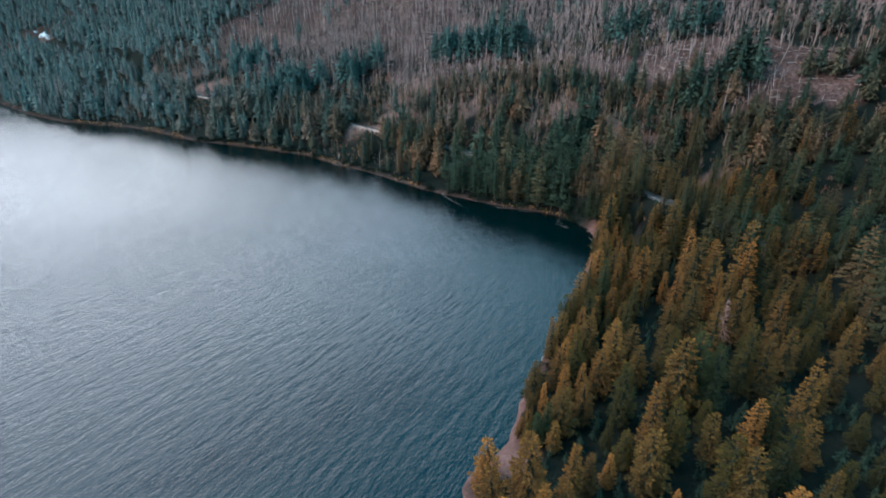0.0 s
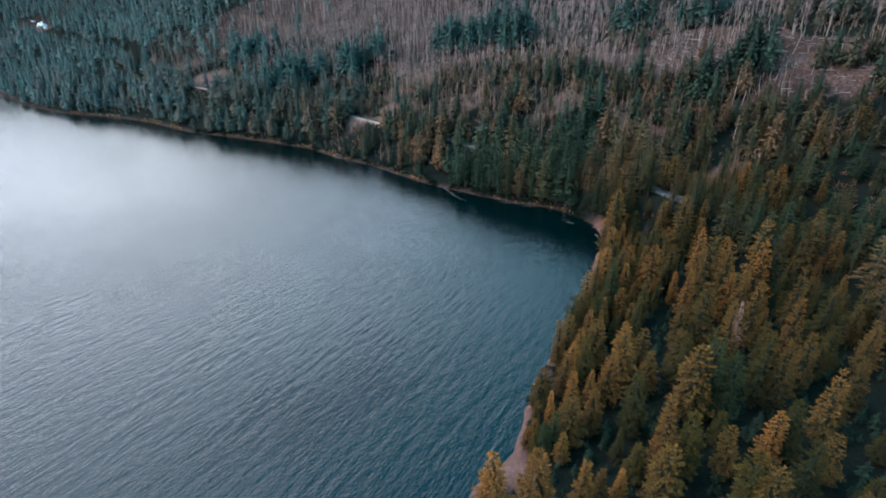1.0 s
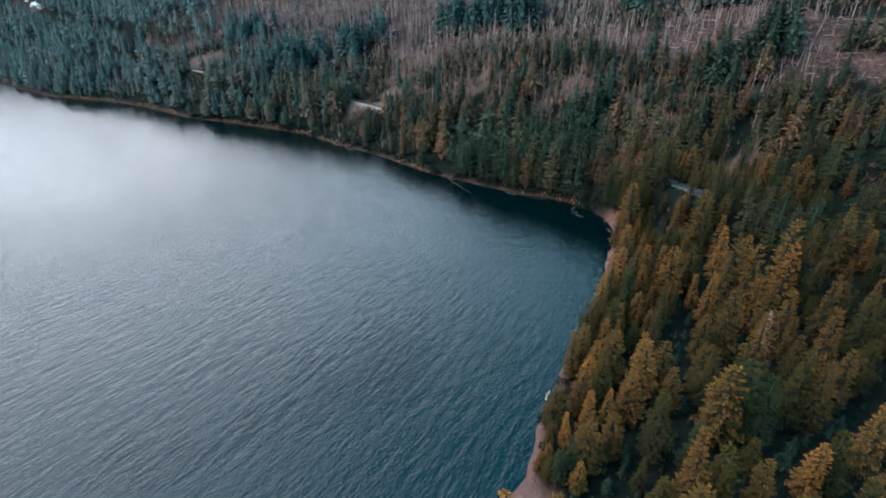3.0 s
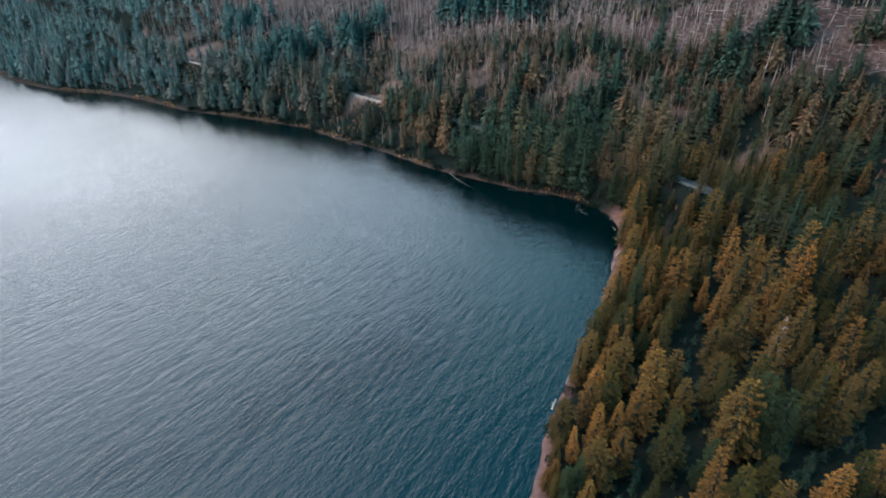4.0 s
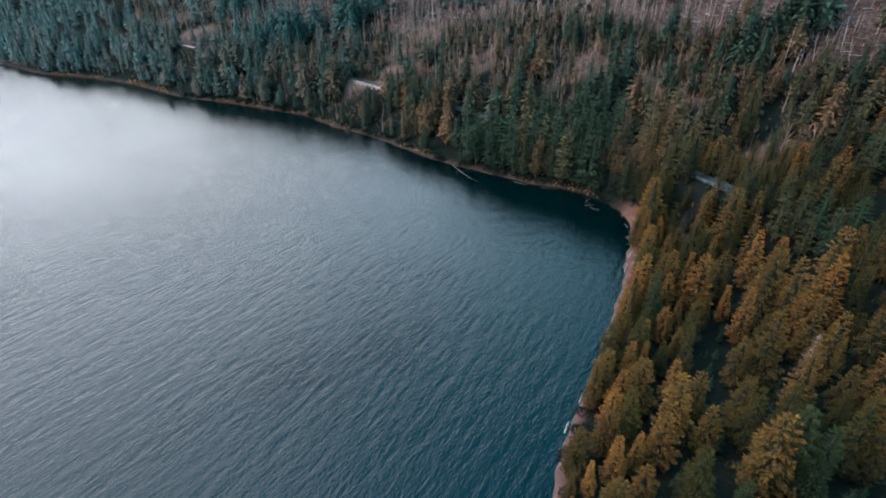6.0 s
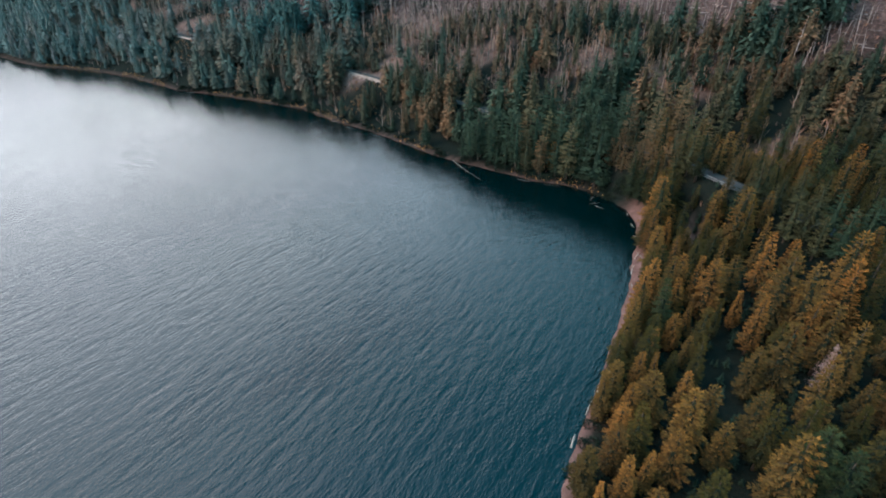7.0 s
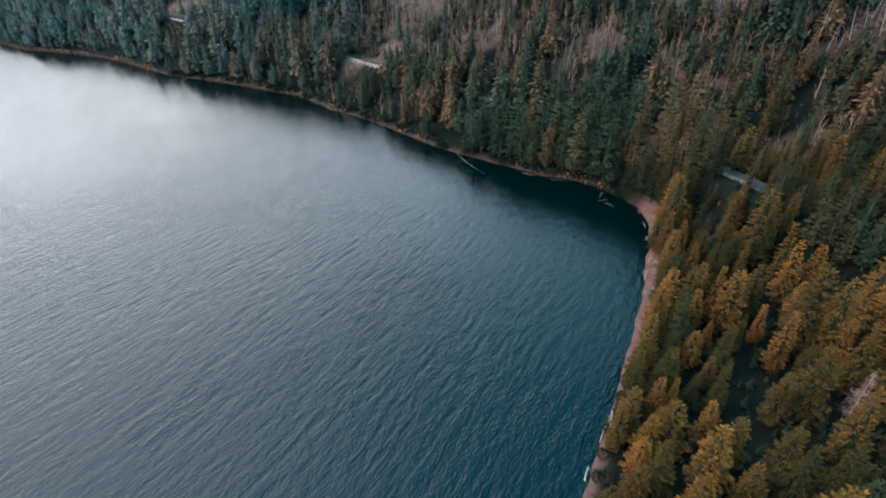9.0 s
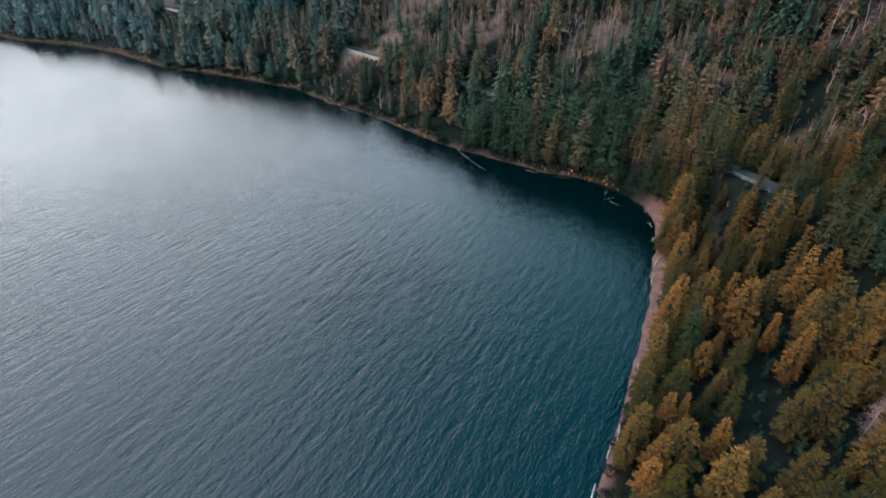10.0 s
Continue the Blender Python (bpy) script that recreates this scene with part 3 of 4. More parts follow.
# tree tips: x, y, height
POINT_TREES = [(49.9, 58.3, 16.4), (14.1, 59.1, 21.6), (48, 60.6, 17.5), (59.3, 63.6, 16.7), (22.7, 63.7, 14.7), (36.8, 64.9, 15.6),
               (50.7, 71.4, 12.8), (43.6, 71.5, 16.2), (39.3, 71.6, 20.1), (59.2, 72.8, 14.0), (63, 73.7, 15.0), (71.6, 77.2, 19.0),
               (24.8, 81, 12.8), (8, 66, 15), (19.2, 86.5, 8), (18.4, 83, 6.5), (22.4, 86.9, 10), (19.4, 78.8, 9), (21.5, 79.6, 10.5), (22.6, 76.6, 8.5), (16.8, 81.5, 6), (17.8, 79.6, 6.5), (33.2, 76.2, 9.5), (34.8, 71.5, 10), (26.5, 65.5, 11), (30.5, 67, 9), (43.3, 79.8, 13.3), (38.2, 83.2, 16.5), (30.1, 84.1, 12.1), (57.3, 84.5, 18.3), (51.1, 86.1, 19.5),
               (54.1, 86.9, 20.4), (69.5, 88, 18.5), (66.7, 89.6, 20.3), (36.1, 92.7, 14.2), (57.3, 94.1, 19.6), (45.9, 95.4, 12.8),
               (27.2, 95.5, 13.5), (53.3, 95.5, 17.1), (41, 99.1, 17.3), (53.9, 100.2, 15.3), (30.2, 102.1, 11.5), (67.1, 103.7, 19.8)]
BEACH_TREES = [(82.3, 103.8, 20.9), (32.7, 104.9, 13.4), (36.9, 106.6, 14.7), (96.5, 112, 18.6), (77.8, 112.3, 20.6), (60.3, 113.2, 14.3),
               (65.9, 113.5, 20.5), (40.4, 114, 12.9), (37.4, 114.3, 13.2), (50, 115.5, 15.6), (92.1, 118.4, 20.3), (78.9, 119.8, 19.4),
               (44.3, 123.5, 11.3), (78.2, 124.6, 17.5), (68, 127.1, 18.0), (78.3, 128.3, 24.6), (45.9, 128.7, 11.5), (90.2, 131.6, 23.0),
               (74.7, 131.9, 25.2), (94.4, 132.3, 28.0), (91.4, 135.9, 28.0), (78.4, 136.7, 23.4), (62.6, 139.9, 19.2), (64.9, 142, 16.8),
               (61.8, 144.7, 17.2), (71.4, 146.2, 16.7), (131.9, 147.7, 14.2), (116.9, 149.4, 22.6), (82.2, 150.4, 20.6), (131.3, 157.2, 18.0)]
COVE_TREES = [(85.8, 158.9, 20.1), (62, 159, 15.3), (105.5, 164.5, 7.5), (84.6, 166.9, 22.2), (122, 170.1, 20.9), (84.6, 170.2, 23.9),
              (92, 171, 13.4), (97.7, 171.2, 10.2), (103.9, 174.7, 8.2), (117.1, 178, 26.4), (81.4, 179, 19.1), (64.3, 180.4, 28.0),
              (61, 180.5, 12.5), (83.5, 180.6, 14.3), (96.2, 180.8, 8.0), (69.6, 181.9, 14.1), (98.7, 182.7, 9.2), (147.4, 190.3, 13.3),
              (121.4, 193, 23.3), (89.3, 199.5, 12.4), (94.2, 203.9, 17.9), (130.7, 206.2, 26.1), (101.9, 210.1, 29.1), (171.4, 211.6, 20.7),
              (155.7, 212.1, 22.8), (119.2, 212.5, 21.8), (119.4, 234.5, 28.1), (147.1, 235.9, 15.3), (42.5, 243, 14.5), (80, 189.5, 9.5), (76.5, 197, 10.5), (83.5, 184, 8.5)]
placed = [(x, y, h) for row in (POINT_TREES, BEACH_TREES, COVE_TREES) for x, y, h in row]
NEAR_LIMIT = 300


def by_the_lake(x, y):
    """The wooded point and beach that the flight passes nearest."""
    d = inland(x, y)
    return (d < 72) & (y < 215) & (y > 50) & (x < 1.0 * y + 18) & (d > -1)


# dim openings between the near trees
NEAR_GAPS = [(61.5, 118.4, 7, 7), (53.6, 107.5, 5, 6), (73.7, 143.8, 6, 6), (48, 98.5, 4, 5), (85.5, 152, 6, 6), (34.4, 70.5, 3.5, 3.5), (84, 80, 5, 5),
             (74, 67, 4, 4), (36, 100.7, 3, 4), (31, 85, 3, 4), (56.7, 112, 4, 5), (63.4, 81.3, 4, 4), (35, 90.5, 3, 4), (79, 183, 9, 9),
             (14.5, 77, 4, 6), (21, 74, 11, 8), (11, 67, 7, 9), (30, 80, 6, 7)]
spots = np.random.default_rng(21).uniform((0, 50), (170, 215), (14000, 2))
spots = spots[by_the_lake(spots[:, 0], spots[:, 1])]
depth = inland(spots[:, 0], spots[:, 1])
shy = 2.4 + 1.4 * smooth(122, 136, spots[:, 1]) * smooth(205, 188, spots[:, 1])
open_ground = (value_noise(spots[:, 0], spots[:, 1], 15, 21) < -0.6) & (depth > 18) | (along(ROAD, spots[:, 0], spots[:, 1])[0] < 5.5) | (patches(NEAR_GAPS, spots[:, 0], spots[:, 1]) > 0.4)
taken = np.array([(a, b) for a, b, _ in placed])
for (x, y), d in zip(spots[(depth > shy) & ~open_ground], depth[(depth > shy) & ~open_ground]):
    if ((taken - (x, y)) ** 2).sum(1).min() > (4.4 + 1.9 * smooth(12, 24, d) * smooth(195, 165, y)) ** 2:
        taken = np.vstack([taken, (x, y)])
        placed.append((x, y, 9 + rng.uniform(0, 6.5) + 3 * float(smooth(16, 8, d)) + 5 * float(smooth(168, 190, y))))
placed.sort(key=lambda q: q[0] ** 2 + (q[1] - 40) ** 2)
behind, placed = placed[NEAR_LIMIT:], placed[:NEAR_LIMIT]
for x, y, h in placed:
    d = float(inland(x, y))
    warm = 0.36 * smooth(40, 10, d) + 0.46 + 0.4 * float(value_noise(np.array(x), np.array(y), 24, 31)) - 0.36 * smooth(115, 180, y) - 0.22 * smooth(40, 60, x) * smooth(108, 88, y)
    warm = warm - 0.75 * math.exp(-((x - 22) / 7) ** 2 - ((y - 84) / 9) ** 2)        # greener firs beside the sandy spot
    u = rng.random()
    tone = 0 if u < warm * 0.72 else 1 if u < 0.52 + warm * 0.42 else 2 if u < 0.955 else 3
    low = h < 10.5 and d > 13 and rng.random() < 0.7
    tone = 2 if low and tone < 3 else tone
    tone = 3 if math.hypot((x - 58) / 6, (y - 85) / 5) < 1 else tone        # a blue-green clump
    tone = 0 if x < 26 and y < 67 and h > 13 else tone
    number = int(rng.choice(6, p=[0.18, 0.2, 0.2, 0.16, 0.18, 0.08]))
    name, material, words = TONES[tone]
    trunk_me, crown_me = PATTERNS[number, name]
    tree = new("fir_tree")
    wide = h / 20 * (1.06 + 0.35 * (1 - h / 24)) * rng.uniform(0.82, 1.15)
    tree.matrix_world = pose(x, y, float(ground_height(x, y)) - 0.1, 0, 0, rng.uniform(0, 360)) @ Matrix.Diagonal((wide, wide, h / 20, 1))
    size = "small young" if h < 14 else "tall" if h > 23 else "broad" if number < 3 else "slender"
    where = "by the beach" if d < 14 else "in dense forest"
    tagged(tree, f"{size} {words} {where}", "tree", "firs by the lake")
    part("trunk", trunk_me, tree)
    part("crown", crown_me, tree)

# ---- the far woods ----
# dark green that paints the crown's inner shade into far needles
SHADED_NEEDLES = np.array((0.016, 0.026, 0.018))
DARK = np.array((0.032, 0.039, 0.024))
# distance haze, mixed into far needles as colour
HAZE_TEAL = np.array((0.094, 0.118, 0.107))
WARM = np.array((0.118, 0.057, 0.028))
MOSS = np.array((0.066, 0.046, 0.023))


def scatter(xs, ys, step, keep, seed):
    """Places on a shaken grid that pass keep(x, y) -> chance."""
    r = np.random.default_rng(seed)
    gx, gy = np.meshgrid(np.arange(*xs, step), np.arange(*ys, step))
    gx, gy = gx.ravel() + r.uniform(-0.48, 0.48, gx.size) * step, gy.ravel() + r.uniform(-0.48, 0.48, gy.size) * step
    ok = r.random(gx.size) < keep(gx, gy)
    return gx[ok], gy[ok]


def seen(x, y):
    """Inside the wedge of land that the flight can show."""
    return (np.abs(x) < 0.93 * (y + 12) + 15) & (y > 50)


def plant(name, label, category, xs, ys, patterns, heights, tones, seed, material, trunk_tone=(0.07, 0.055, 0.045)):
    """Joins many copies of a few patterns into one sheet of growth."""
    r = np.random.default_rng(seed)
    zs = ground_height(xs, ys)
    heap, colours = Heap(), []
    for x, y, z, h, tone in zip(xs, ys, zs, heights, tones):
        verts, faces, base, trunk, *rest = patterns[r.integers(len(patterns))]
        a, k = r.uniform(0, 6.283), h / base
        wide = k * r.uniform(0.85, 1.3)
        c, s = math.cos(a) * wide, math.sin(a) * wide
        heap.add(np.c_[verts[:, 0] * c - verts[:, 1] * s + x, verts[:, 0] * s + verts[:, 1] * c + y, verts[:, 2] * k + z], faces)
        col = np.tile(tone, (len(verts), 1))
        if rest:        # crown shade painted in near the stem, turning to haze teal far off
            col += (1 - rest[0][:, None]) * 0.75 * (SHADED_NEEDLES + (0.8 * HAZE_TEAL - SHADED_NEEDLES) * float(smooth(260, 650, math.hypot(x, y))) - col)
        col[:trunk] = trunk_tone
        colours.append(col)
    me = mesh_of(name, *heap.arrays(), material)
    set_tone(me, "tone", np.concatenate(colours))
    return tagged(new(name, me), label, category, kind="stuff")


# openings in the woods below the road
GAPS = [(-57, 358, 19, 20), (-228, 482, 22, 24), (14, 281, 6, 12), (2, 296, 4, 9), (-338, 586, 9, 12), (-690, 918, 24, 18)]


def slope_woods(x, y):
    """The upper slope, where bare broadleaf trees take over from the conifers."""
    line = y - np.interp(x, (-260, -110, -30, 60, 150), (560, 470, 408, 352, 292))
    return smooth(-12, 14, line + 14 * value_noise(x, y, 22, 63)) * smooth(-230, -190, x) * smooth(620, 560, y)


def wood_chance(x, y):
    d = inland(x, y)
    keep = smooth(1.2, 3.5, d) * seen(x, y) * smooth(3.6, 6, along(ROAD, x, y)[0])
    keep = keep * (1 - 0.92 * patches(GAPS, x, y)) * (1 - 0.85 * patches(CUTS, x, y))
    keep = keep * (1 - 0.58 * smooth(34, 60, d) * smooth(250, 300, y) * smooth(90, 40, x) * smooth(700, 560, y))
    keep = keep * (1 - (0.97 - 0.3 * (value_noise(x, y, 17, 29) > 0.35)) * bareness(x, y)) * (1 - 0.75 * patches(BROWN_PATCHES, x, y))
    keep = keep * (1 - 0.72 * slope_woods(x, y))
    near = by_the_lake(x, y)
    thin = 0.55 + 0.45 * smooth(-0.35, 0.2, value_noise(x, y, 26, 13))
    thin = np.maximum(thin, 0.8 * smooth(245, 215, y) * smooth(70, 90, x))
    thin = np.maximum(thin, 0.97 * smooth(420, 480, np.hypot(x, y)))
    belt = smooth(52, 44, d) * smooth(205, 225, y) * smooth(-475, -450, x)        # the shore belt is sown apart
    return keep * thin * ~near * (1 - 0.6 * belt)


def wood_tones(x, y, r):
    """Each tree one of four tones, in loose stands; haze is mixed into the colour with distance."""
    d = inland(x, y)
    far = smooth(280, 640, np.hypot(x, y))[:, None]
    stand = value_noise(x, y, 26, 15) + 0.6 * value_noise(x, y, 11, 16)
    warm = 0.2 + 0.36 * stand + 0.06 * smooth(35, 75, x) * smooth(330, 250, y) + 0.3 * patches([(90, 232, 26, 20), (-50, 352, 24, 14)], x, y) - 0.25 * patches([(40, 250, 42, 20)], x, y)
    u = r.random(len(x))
    green = DARK + (HAZE_TEAL - DARK) * far
    tone = np.where((u < warm)[:, None], WARM + (HAZE_TEAL - WARM) * far * 0.6, np.where((u < warm + 0.25 + 0.2 * smooth(50, 90, x))[:, None], MOSS + (HAZE_TEAL - MOSS) * far * 0.7, green))
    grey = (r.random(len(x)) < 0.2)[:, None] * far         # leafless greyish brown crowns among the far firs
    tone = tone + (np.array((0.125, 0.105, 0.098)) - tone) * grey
    return tone * (r.uniform(0.6, 1.4, len(x)) * (1 - 0.1 * smooth(50, 120, x)))[:, None]


r = np.random.default_rng(5)
middle = [far_conifer(20, rad, r, 16, 8, True) for rad in (5.0, 4.2, 3.4, 5.4, 4.6)]
distant = [far_conifer(20, rad, r, 9, 5) for rad in (5.2, 4.6, 5.8)]
x, y = scatter((-260, 330), (60, 450), 7.2, lambda x, y: wood_chance(x, y) * (np.hypot(x, y) < 430), 41)
h = r.uniform(8.5, 23, len(x)) * (0.8 + 0.55 * smooth(4, 16, inland(x, y)) * smooth(75, 50, inland(x, y)) * smooth(215, 260, y) * (1 + 0.35 * smooth(-50, -120, x)) + 0.2 * smooth(50, 75, inland(x, y)))
ex, ey = scatter((-470, 150), (195, 690), 8.4, lambda x, y: smooth(2, 4, inland(x, y)) * smooth(8, 11, along(ROAD, x, y)[0] + 6) * (inland(x, y) < 48) * ~by_the_lake(x, y) * (1 - 0.95 * patches(GAPS, x, y)) * 0.66, 45)
x, y, h = np.append(x, ex), np.append(y, ey), np.append(h, r.uniform(9, 27, len(ex)) * (0.75 + 0.3 * smooth(4, 20, inland(ex, ey))))
x, y, h = (np.append(u, v) for u, v in zip((x, y, h), np.array(behind).reshape(-1, 3).T))
# a belt that hides the road behind the beach
belt, side = road_line(4.4)
keep = (belt[:, 1] > 90) & (belt[:, 1] < 268) & (np.abs(belt[:, 1] - 195) > 7)
for off in (5.6, 9.5):
    bx, by = (belt + side * off)[keep, :2].T + r.uniform(-1, 1, (2, keep.sum()))
    x, y, h = np.append(x, bx), np.append(y, by), np.append(h, r.uniform(10, 19, len(bx)))
for off in (6.0, 9.5):
    verge = belt + side * off
    keep = (belt[:, 1] > 300) & (belt[:, 1] < 640) & (patches(GAPS, verge[:, 0], verge[:, 1]) < 0.2)
    bx, by = verge[keep, :2].T + r.uniform(-1.5, 1.5, (2, keep.sum()))
    x, y, h = np.append(x, bx), np.append(y, by), np.append(h, r.uniform(12, 24, len(bx)))
# tall trees over the cove
rim = np.array([q for q in SHORE if 3 < q[0] < 57 and 225 < q[1] < 262], float)
for off in (5, 11):
    u = np.linspace(0, len(rim) - 1.001, 11)
    a = rim[u.astype(int)] + (u % 1)[:, None] * (rim[u.astype(int) + 1] - rim[u.astype(int)]) + np.array((0.55, 0.83)) * off + r.uniform(-1.6, 1.6, (11, 2))
    a = a[patches(GAPS, a[:, 0], a[:, 1]) < 0.2]
    x, y, h = np.append(x, a[:, 0]), np.append(y, a[:, 1]), np.append(h, r.uniform(14, 27, len(a)))
close = np.hypot(x, y - 40) < 232
fine = []
for rad, shape in ((4.5, "dome"), (4.2, "spire"), (3.6, "dome"), (4.0, "dome")):
    (tv, tf), (cv, cf), toplit = conifer(20, rad, shape, r, 14, 6, 1.5, 0.34)
    fine.append((np.vstack([tv, cv]), np.vstack([tf, cf + len(tv)]), 20, len(tv), np.append(np.zeros(len(tv)), toplit)))
side_tones = wood_tones(x[close], y[close], r) * np.where(y[close][:, None] < 205, (0.78, 0.85, 0.68), (0.9, 1, 0.95))
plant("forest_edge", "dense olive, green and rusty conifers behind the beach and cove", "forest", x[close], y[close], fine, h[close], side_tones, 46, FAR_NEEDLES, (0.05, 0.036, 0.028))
x, y, h = x[~close], y[~close], h[~close]
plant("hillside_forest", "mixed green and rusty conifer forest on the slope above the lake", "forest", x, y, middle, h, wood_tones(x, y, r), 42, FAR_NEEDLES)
yx, yy = scatter((-260, 175), (245, 520), 5.2, lambda x, y: np.maximum(0.75 * (inland(x, y) > 42) * (x > -60) * (y < 400), 0.6 * patches(GAPS, x, y)) * (1 - bareness(x, y)) * (along(ROAD, x, y)[0] > 8) * (value_noise(x, y, 20, 37) > -0.45), 47)
young_tones = np.where(r.random(len(yx))[:, None] < 0.6, WARM * (0.95, 0.95, 1.05), MOSS) * r.uniform(0.8, 1.6, len(yx))[:, None]
plant("young_forest", "low rusty brown and olive young conifers on the middle slope", "forest", yx, yy, distant, r.uniform(5, 11, len(yx)) * (1 - 0.45 * patches(GAPS, yx, yy)), young_tones, 48, FAR_NEEDLES)
sx, sy = scatter((-240, 190), (262, 570), 6.4, lambda x, y: 0.9 * patches(STANDS, x + 5 * value_noise(x, y, 9, 65), y + 5 * value_noise(x, y, 9, 66)), 49)
# farther stands have haze teal painted into their needles
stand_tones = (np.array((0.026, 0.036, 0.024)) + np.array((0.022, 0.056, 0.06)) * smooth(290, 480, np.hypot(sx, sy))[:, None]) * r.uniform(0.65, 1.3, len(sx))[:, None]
plant("slope_stands", "stands of tall dark conifers between bare trees on the slope, haze-tinted teal farther off", "forest", sx, sy, middle, r.uniform(17, 33, len(sx)), stand_tones, 50, FAR_NEEDLES)
x, y = scatter((-1250, 560), (250, 1330), 12.4, lambda x, y: wood_chance(x, y) * (np.hypot(x, y) >= 430) * (ground_height(x, y) < 190), 43)
h = r.uniform(14, 28, len(x))
plant("distant_forest", "dense conifer forest on the far slope, tinted blue-green for haze", "forest", x, y, distant, h, wood_tones(x, y, r), 44, FAR_NEEDLES)


# ---- the burnt slope ----
def snag_pattern(rng, limbs, sides=5):
    heap = Heap()
    tilt = rng.uniform(-0.05, 0.05, 2)
    spine = [(tilt[0] * z, tilt[1] * z, z) for z in (-0.6, 5, 10, 14.5)]
    heap.add(*tube(spine, (0.14, 0.11, 0.075, 0.02), sides))
    for _ in range(limbs):
        z, a = rng.uniform(4, 13.5), rng.uniform(0, 6.28)
        root = np.array((tilt[0] * z, tilt[1] * z, z))
        out = np.array((math.cos(a), math.sin(a), rng.uniform(-0.3, 0.5))) * rng.uniform(0.5, 1.6)
        heap.add(*tube([root, root + out], (0.05, 0.012), 3))
    return heap.arrays()


snags = [mesh_of("snag", *snag_pattern(rng, 9), SNAG_WOOD) for _ in range(6)]
sx, sy = scatter((-320, 300), (230, 800), 4.0, lambda x, y: bareness(x, y) * seen(x, y) * (0.35 + 0.5 * (value_noise(x, y, 20, 33) > -0.1)), 51)
order = np.argsort(np.hypot(sx, sy))
for i in order[:260]:
    tall = 0.18 + 0.75 * rng.random() ** 1.5 + 0.6 * (rng.random() < 0.15) * (sx[i] < 150)
    m = pose(sx[i], sy[i], float(ground_height(sx[i], sy[i])), rng.normal(0, 5), rng.normal(0, 5), rng.uniform(0, 360)) @ Matrix.Diagonal((1.1 * tall ** 0.5, 1.1 * tall ** 0.5, tall, 1))
    ob = new("dead_tree", snags[rng.integers(6)])
    ob.matrix_world = m
    tagged(ob, "bare grey dead tree trunk standing on the burnt slope" if tall > 0.7 else "short broken grey dead trunk on the burnt slope", "dead tree", "dead trees on the slope")
rest = order[260:]
snag_shapes = [(*snag_pattern(rng, 1, 3), 15, 0) for _ in range(4)]
greys = np.array((0.26, 0.19, 0.17)) * np.where(r.random(len(rest)) < 0.55, 0.1, r.uniform(0.5, 1.5, len(rest)))[:, None]
plant("distant_dead_trees", "many bare grey dead trunks on the far burnt slope", "dead trees", sx[rest], sy[rest], snag_shapes, 4 + 20 * r.random(len(rest)) ** 1.5, greys, 52, BRUSH)


def twig_pattern(rng, blades):
    """A leafless bush: a fan of thin upright shoots."""
    heap = Heap()
    for _ in range(blades):
        a, lean = rng.uniform(0, 6.28), rng.uniform(0.1, 0.7)
        tip = np.array((math.cos(a) * lean, math.sin(a) * lean, rng.uniform(0.55, 1.0)))
        b = rng.uniform(0, 6.28)
        side = np.array((math.cos(b), math.sin(b), 0.0)) * 0.022
        root = np.array((math.cos(a), math.sin(a), 0)) * rng.uniform(0, 0.15)
        heap.add([root - side, root + side, root + (tip - root) * 0.6 + side * 1.6, tip, root + (tip - root) * 0.6 - side * 1.6], [(0, 1, 2), (0, 2, 4), (4, 2, 3)])
    return heap.arrays()


bushes = [(*twig_pattern(rng, 8), 1.0, 0) for _ in range(4)]


def leafless_pattern(rng, twigs):
    """A bare broadleaf tree: a forked stem under an egg of fine twigs."""
    heap = Heap()
    heap.add(*tube([(0, 0, -0.05), (0.01, 0, 0.45), (0, 0.01, 0.8)], (0.022, 0.015, 0.004), 3))
    for _ in range(twigs):
        a, z = rng.uniform(0, 6.28), rng.uniform(0.2, 0.95)
        wide = 0.24 * math.sin(math.pi * min(1, (z + 0.08) * 0.95)) * rng.uniform(0.35, 1.1)
        root = np.array((math.cos(a) * wide * 0.4, math.sin(a) * wide * 0.4, z - 0.12))
        tip = np.array((math.cos(a) * wide * 1.25, math.sin(a) * wide * 1.25, z + rng.uniform(0.0, 0.12)))
        b = rng.uniform(0, 6.28)
        side = np.array((math.cos(b), math.sin(b), rng.uniform(-0.5, 0.5))) * 0.009
        heap.add([root, (root + tip) / 2 - side, tip, (root + tip) / 2 + side], [(0, 1, 3), (1, 2, 3)])
    return heap.arrays()


bare_trees = [(*leafless_pattern(rng, 19), 1.0, 10) for _ in range(4)]


def brush_chance(x, y):
    d = inland(x, y)
    return (0.75 * bareness(x, y) + 0.9 * np.maximum(patches(BROWN_PATCHES, x, y), patches(GAPS, x, y)) + 0.3) * seen(x, y) * (d > 4) * (along(ROAD, x, y)[0] > 5) * (y > 172)


bx, by = scatter((-330, 300), (172, 700), 4.2, brush_chance, 53)
mauve, rusty = np.array((0.17, 0.098, 0.086)), np.array((0.2, 0.09, 0.042))
mixed = mauve + (rusty - mauve) * np.clip(0.35 + 0.6 * patches(GAPS, bx, by) + 0.6 * value_noise(bx, by, 30, 17) + r.uniform(-0.3, 0.3, len(bx)), 0, 1)[:, None]
plant("bare_brush", "leafless mauve and rust brown brush between the trees", "brush", bx, by, bushes, r.uniform(0.8, 2.2, len(bx)) * (1 + 0.5 * (1 - bareness(bx, by))), mixed * r.uniform(0.6, 1.3, len(bx))[:, None], 54, BRUSH)


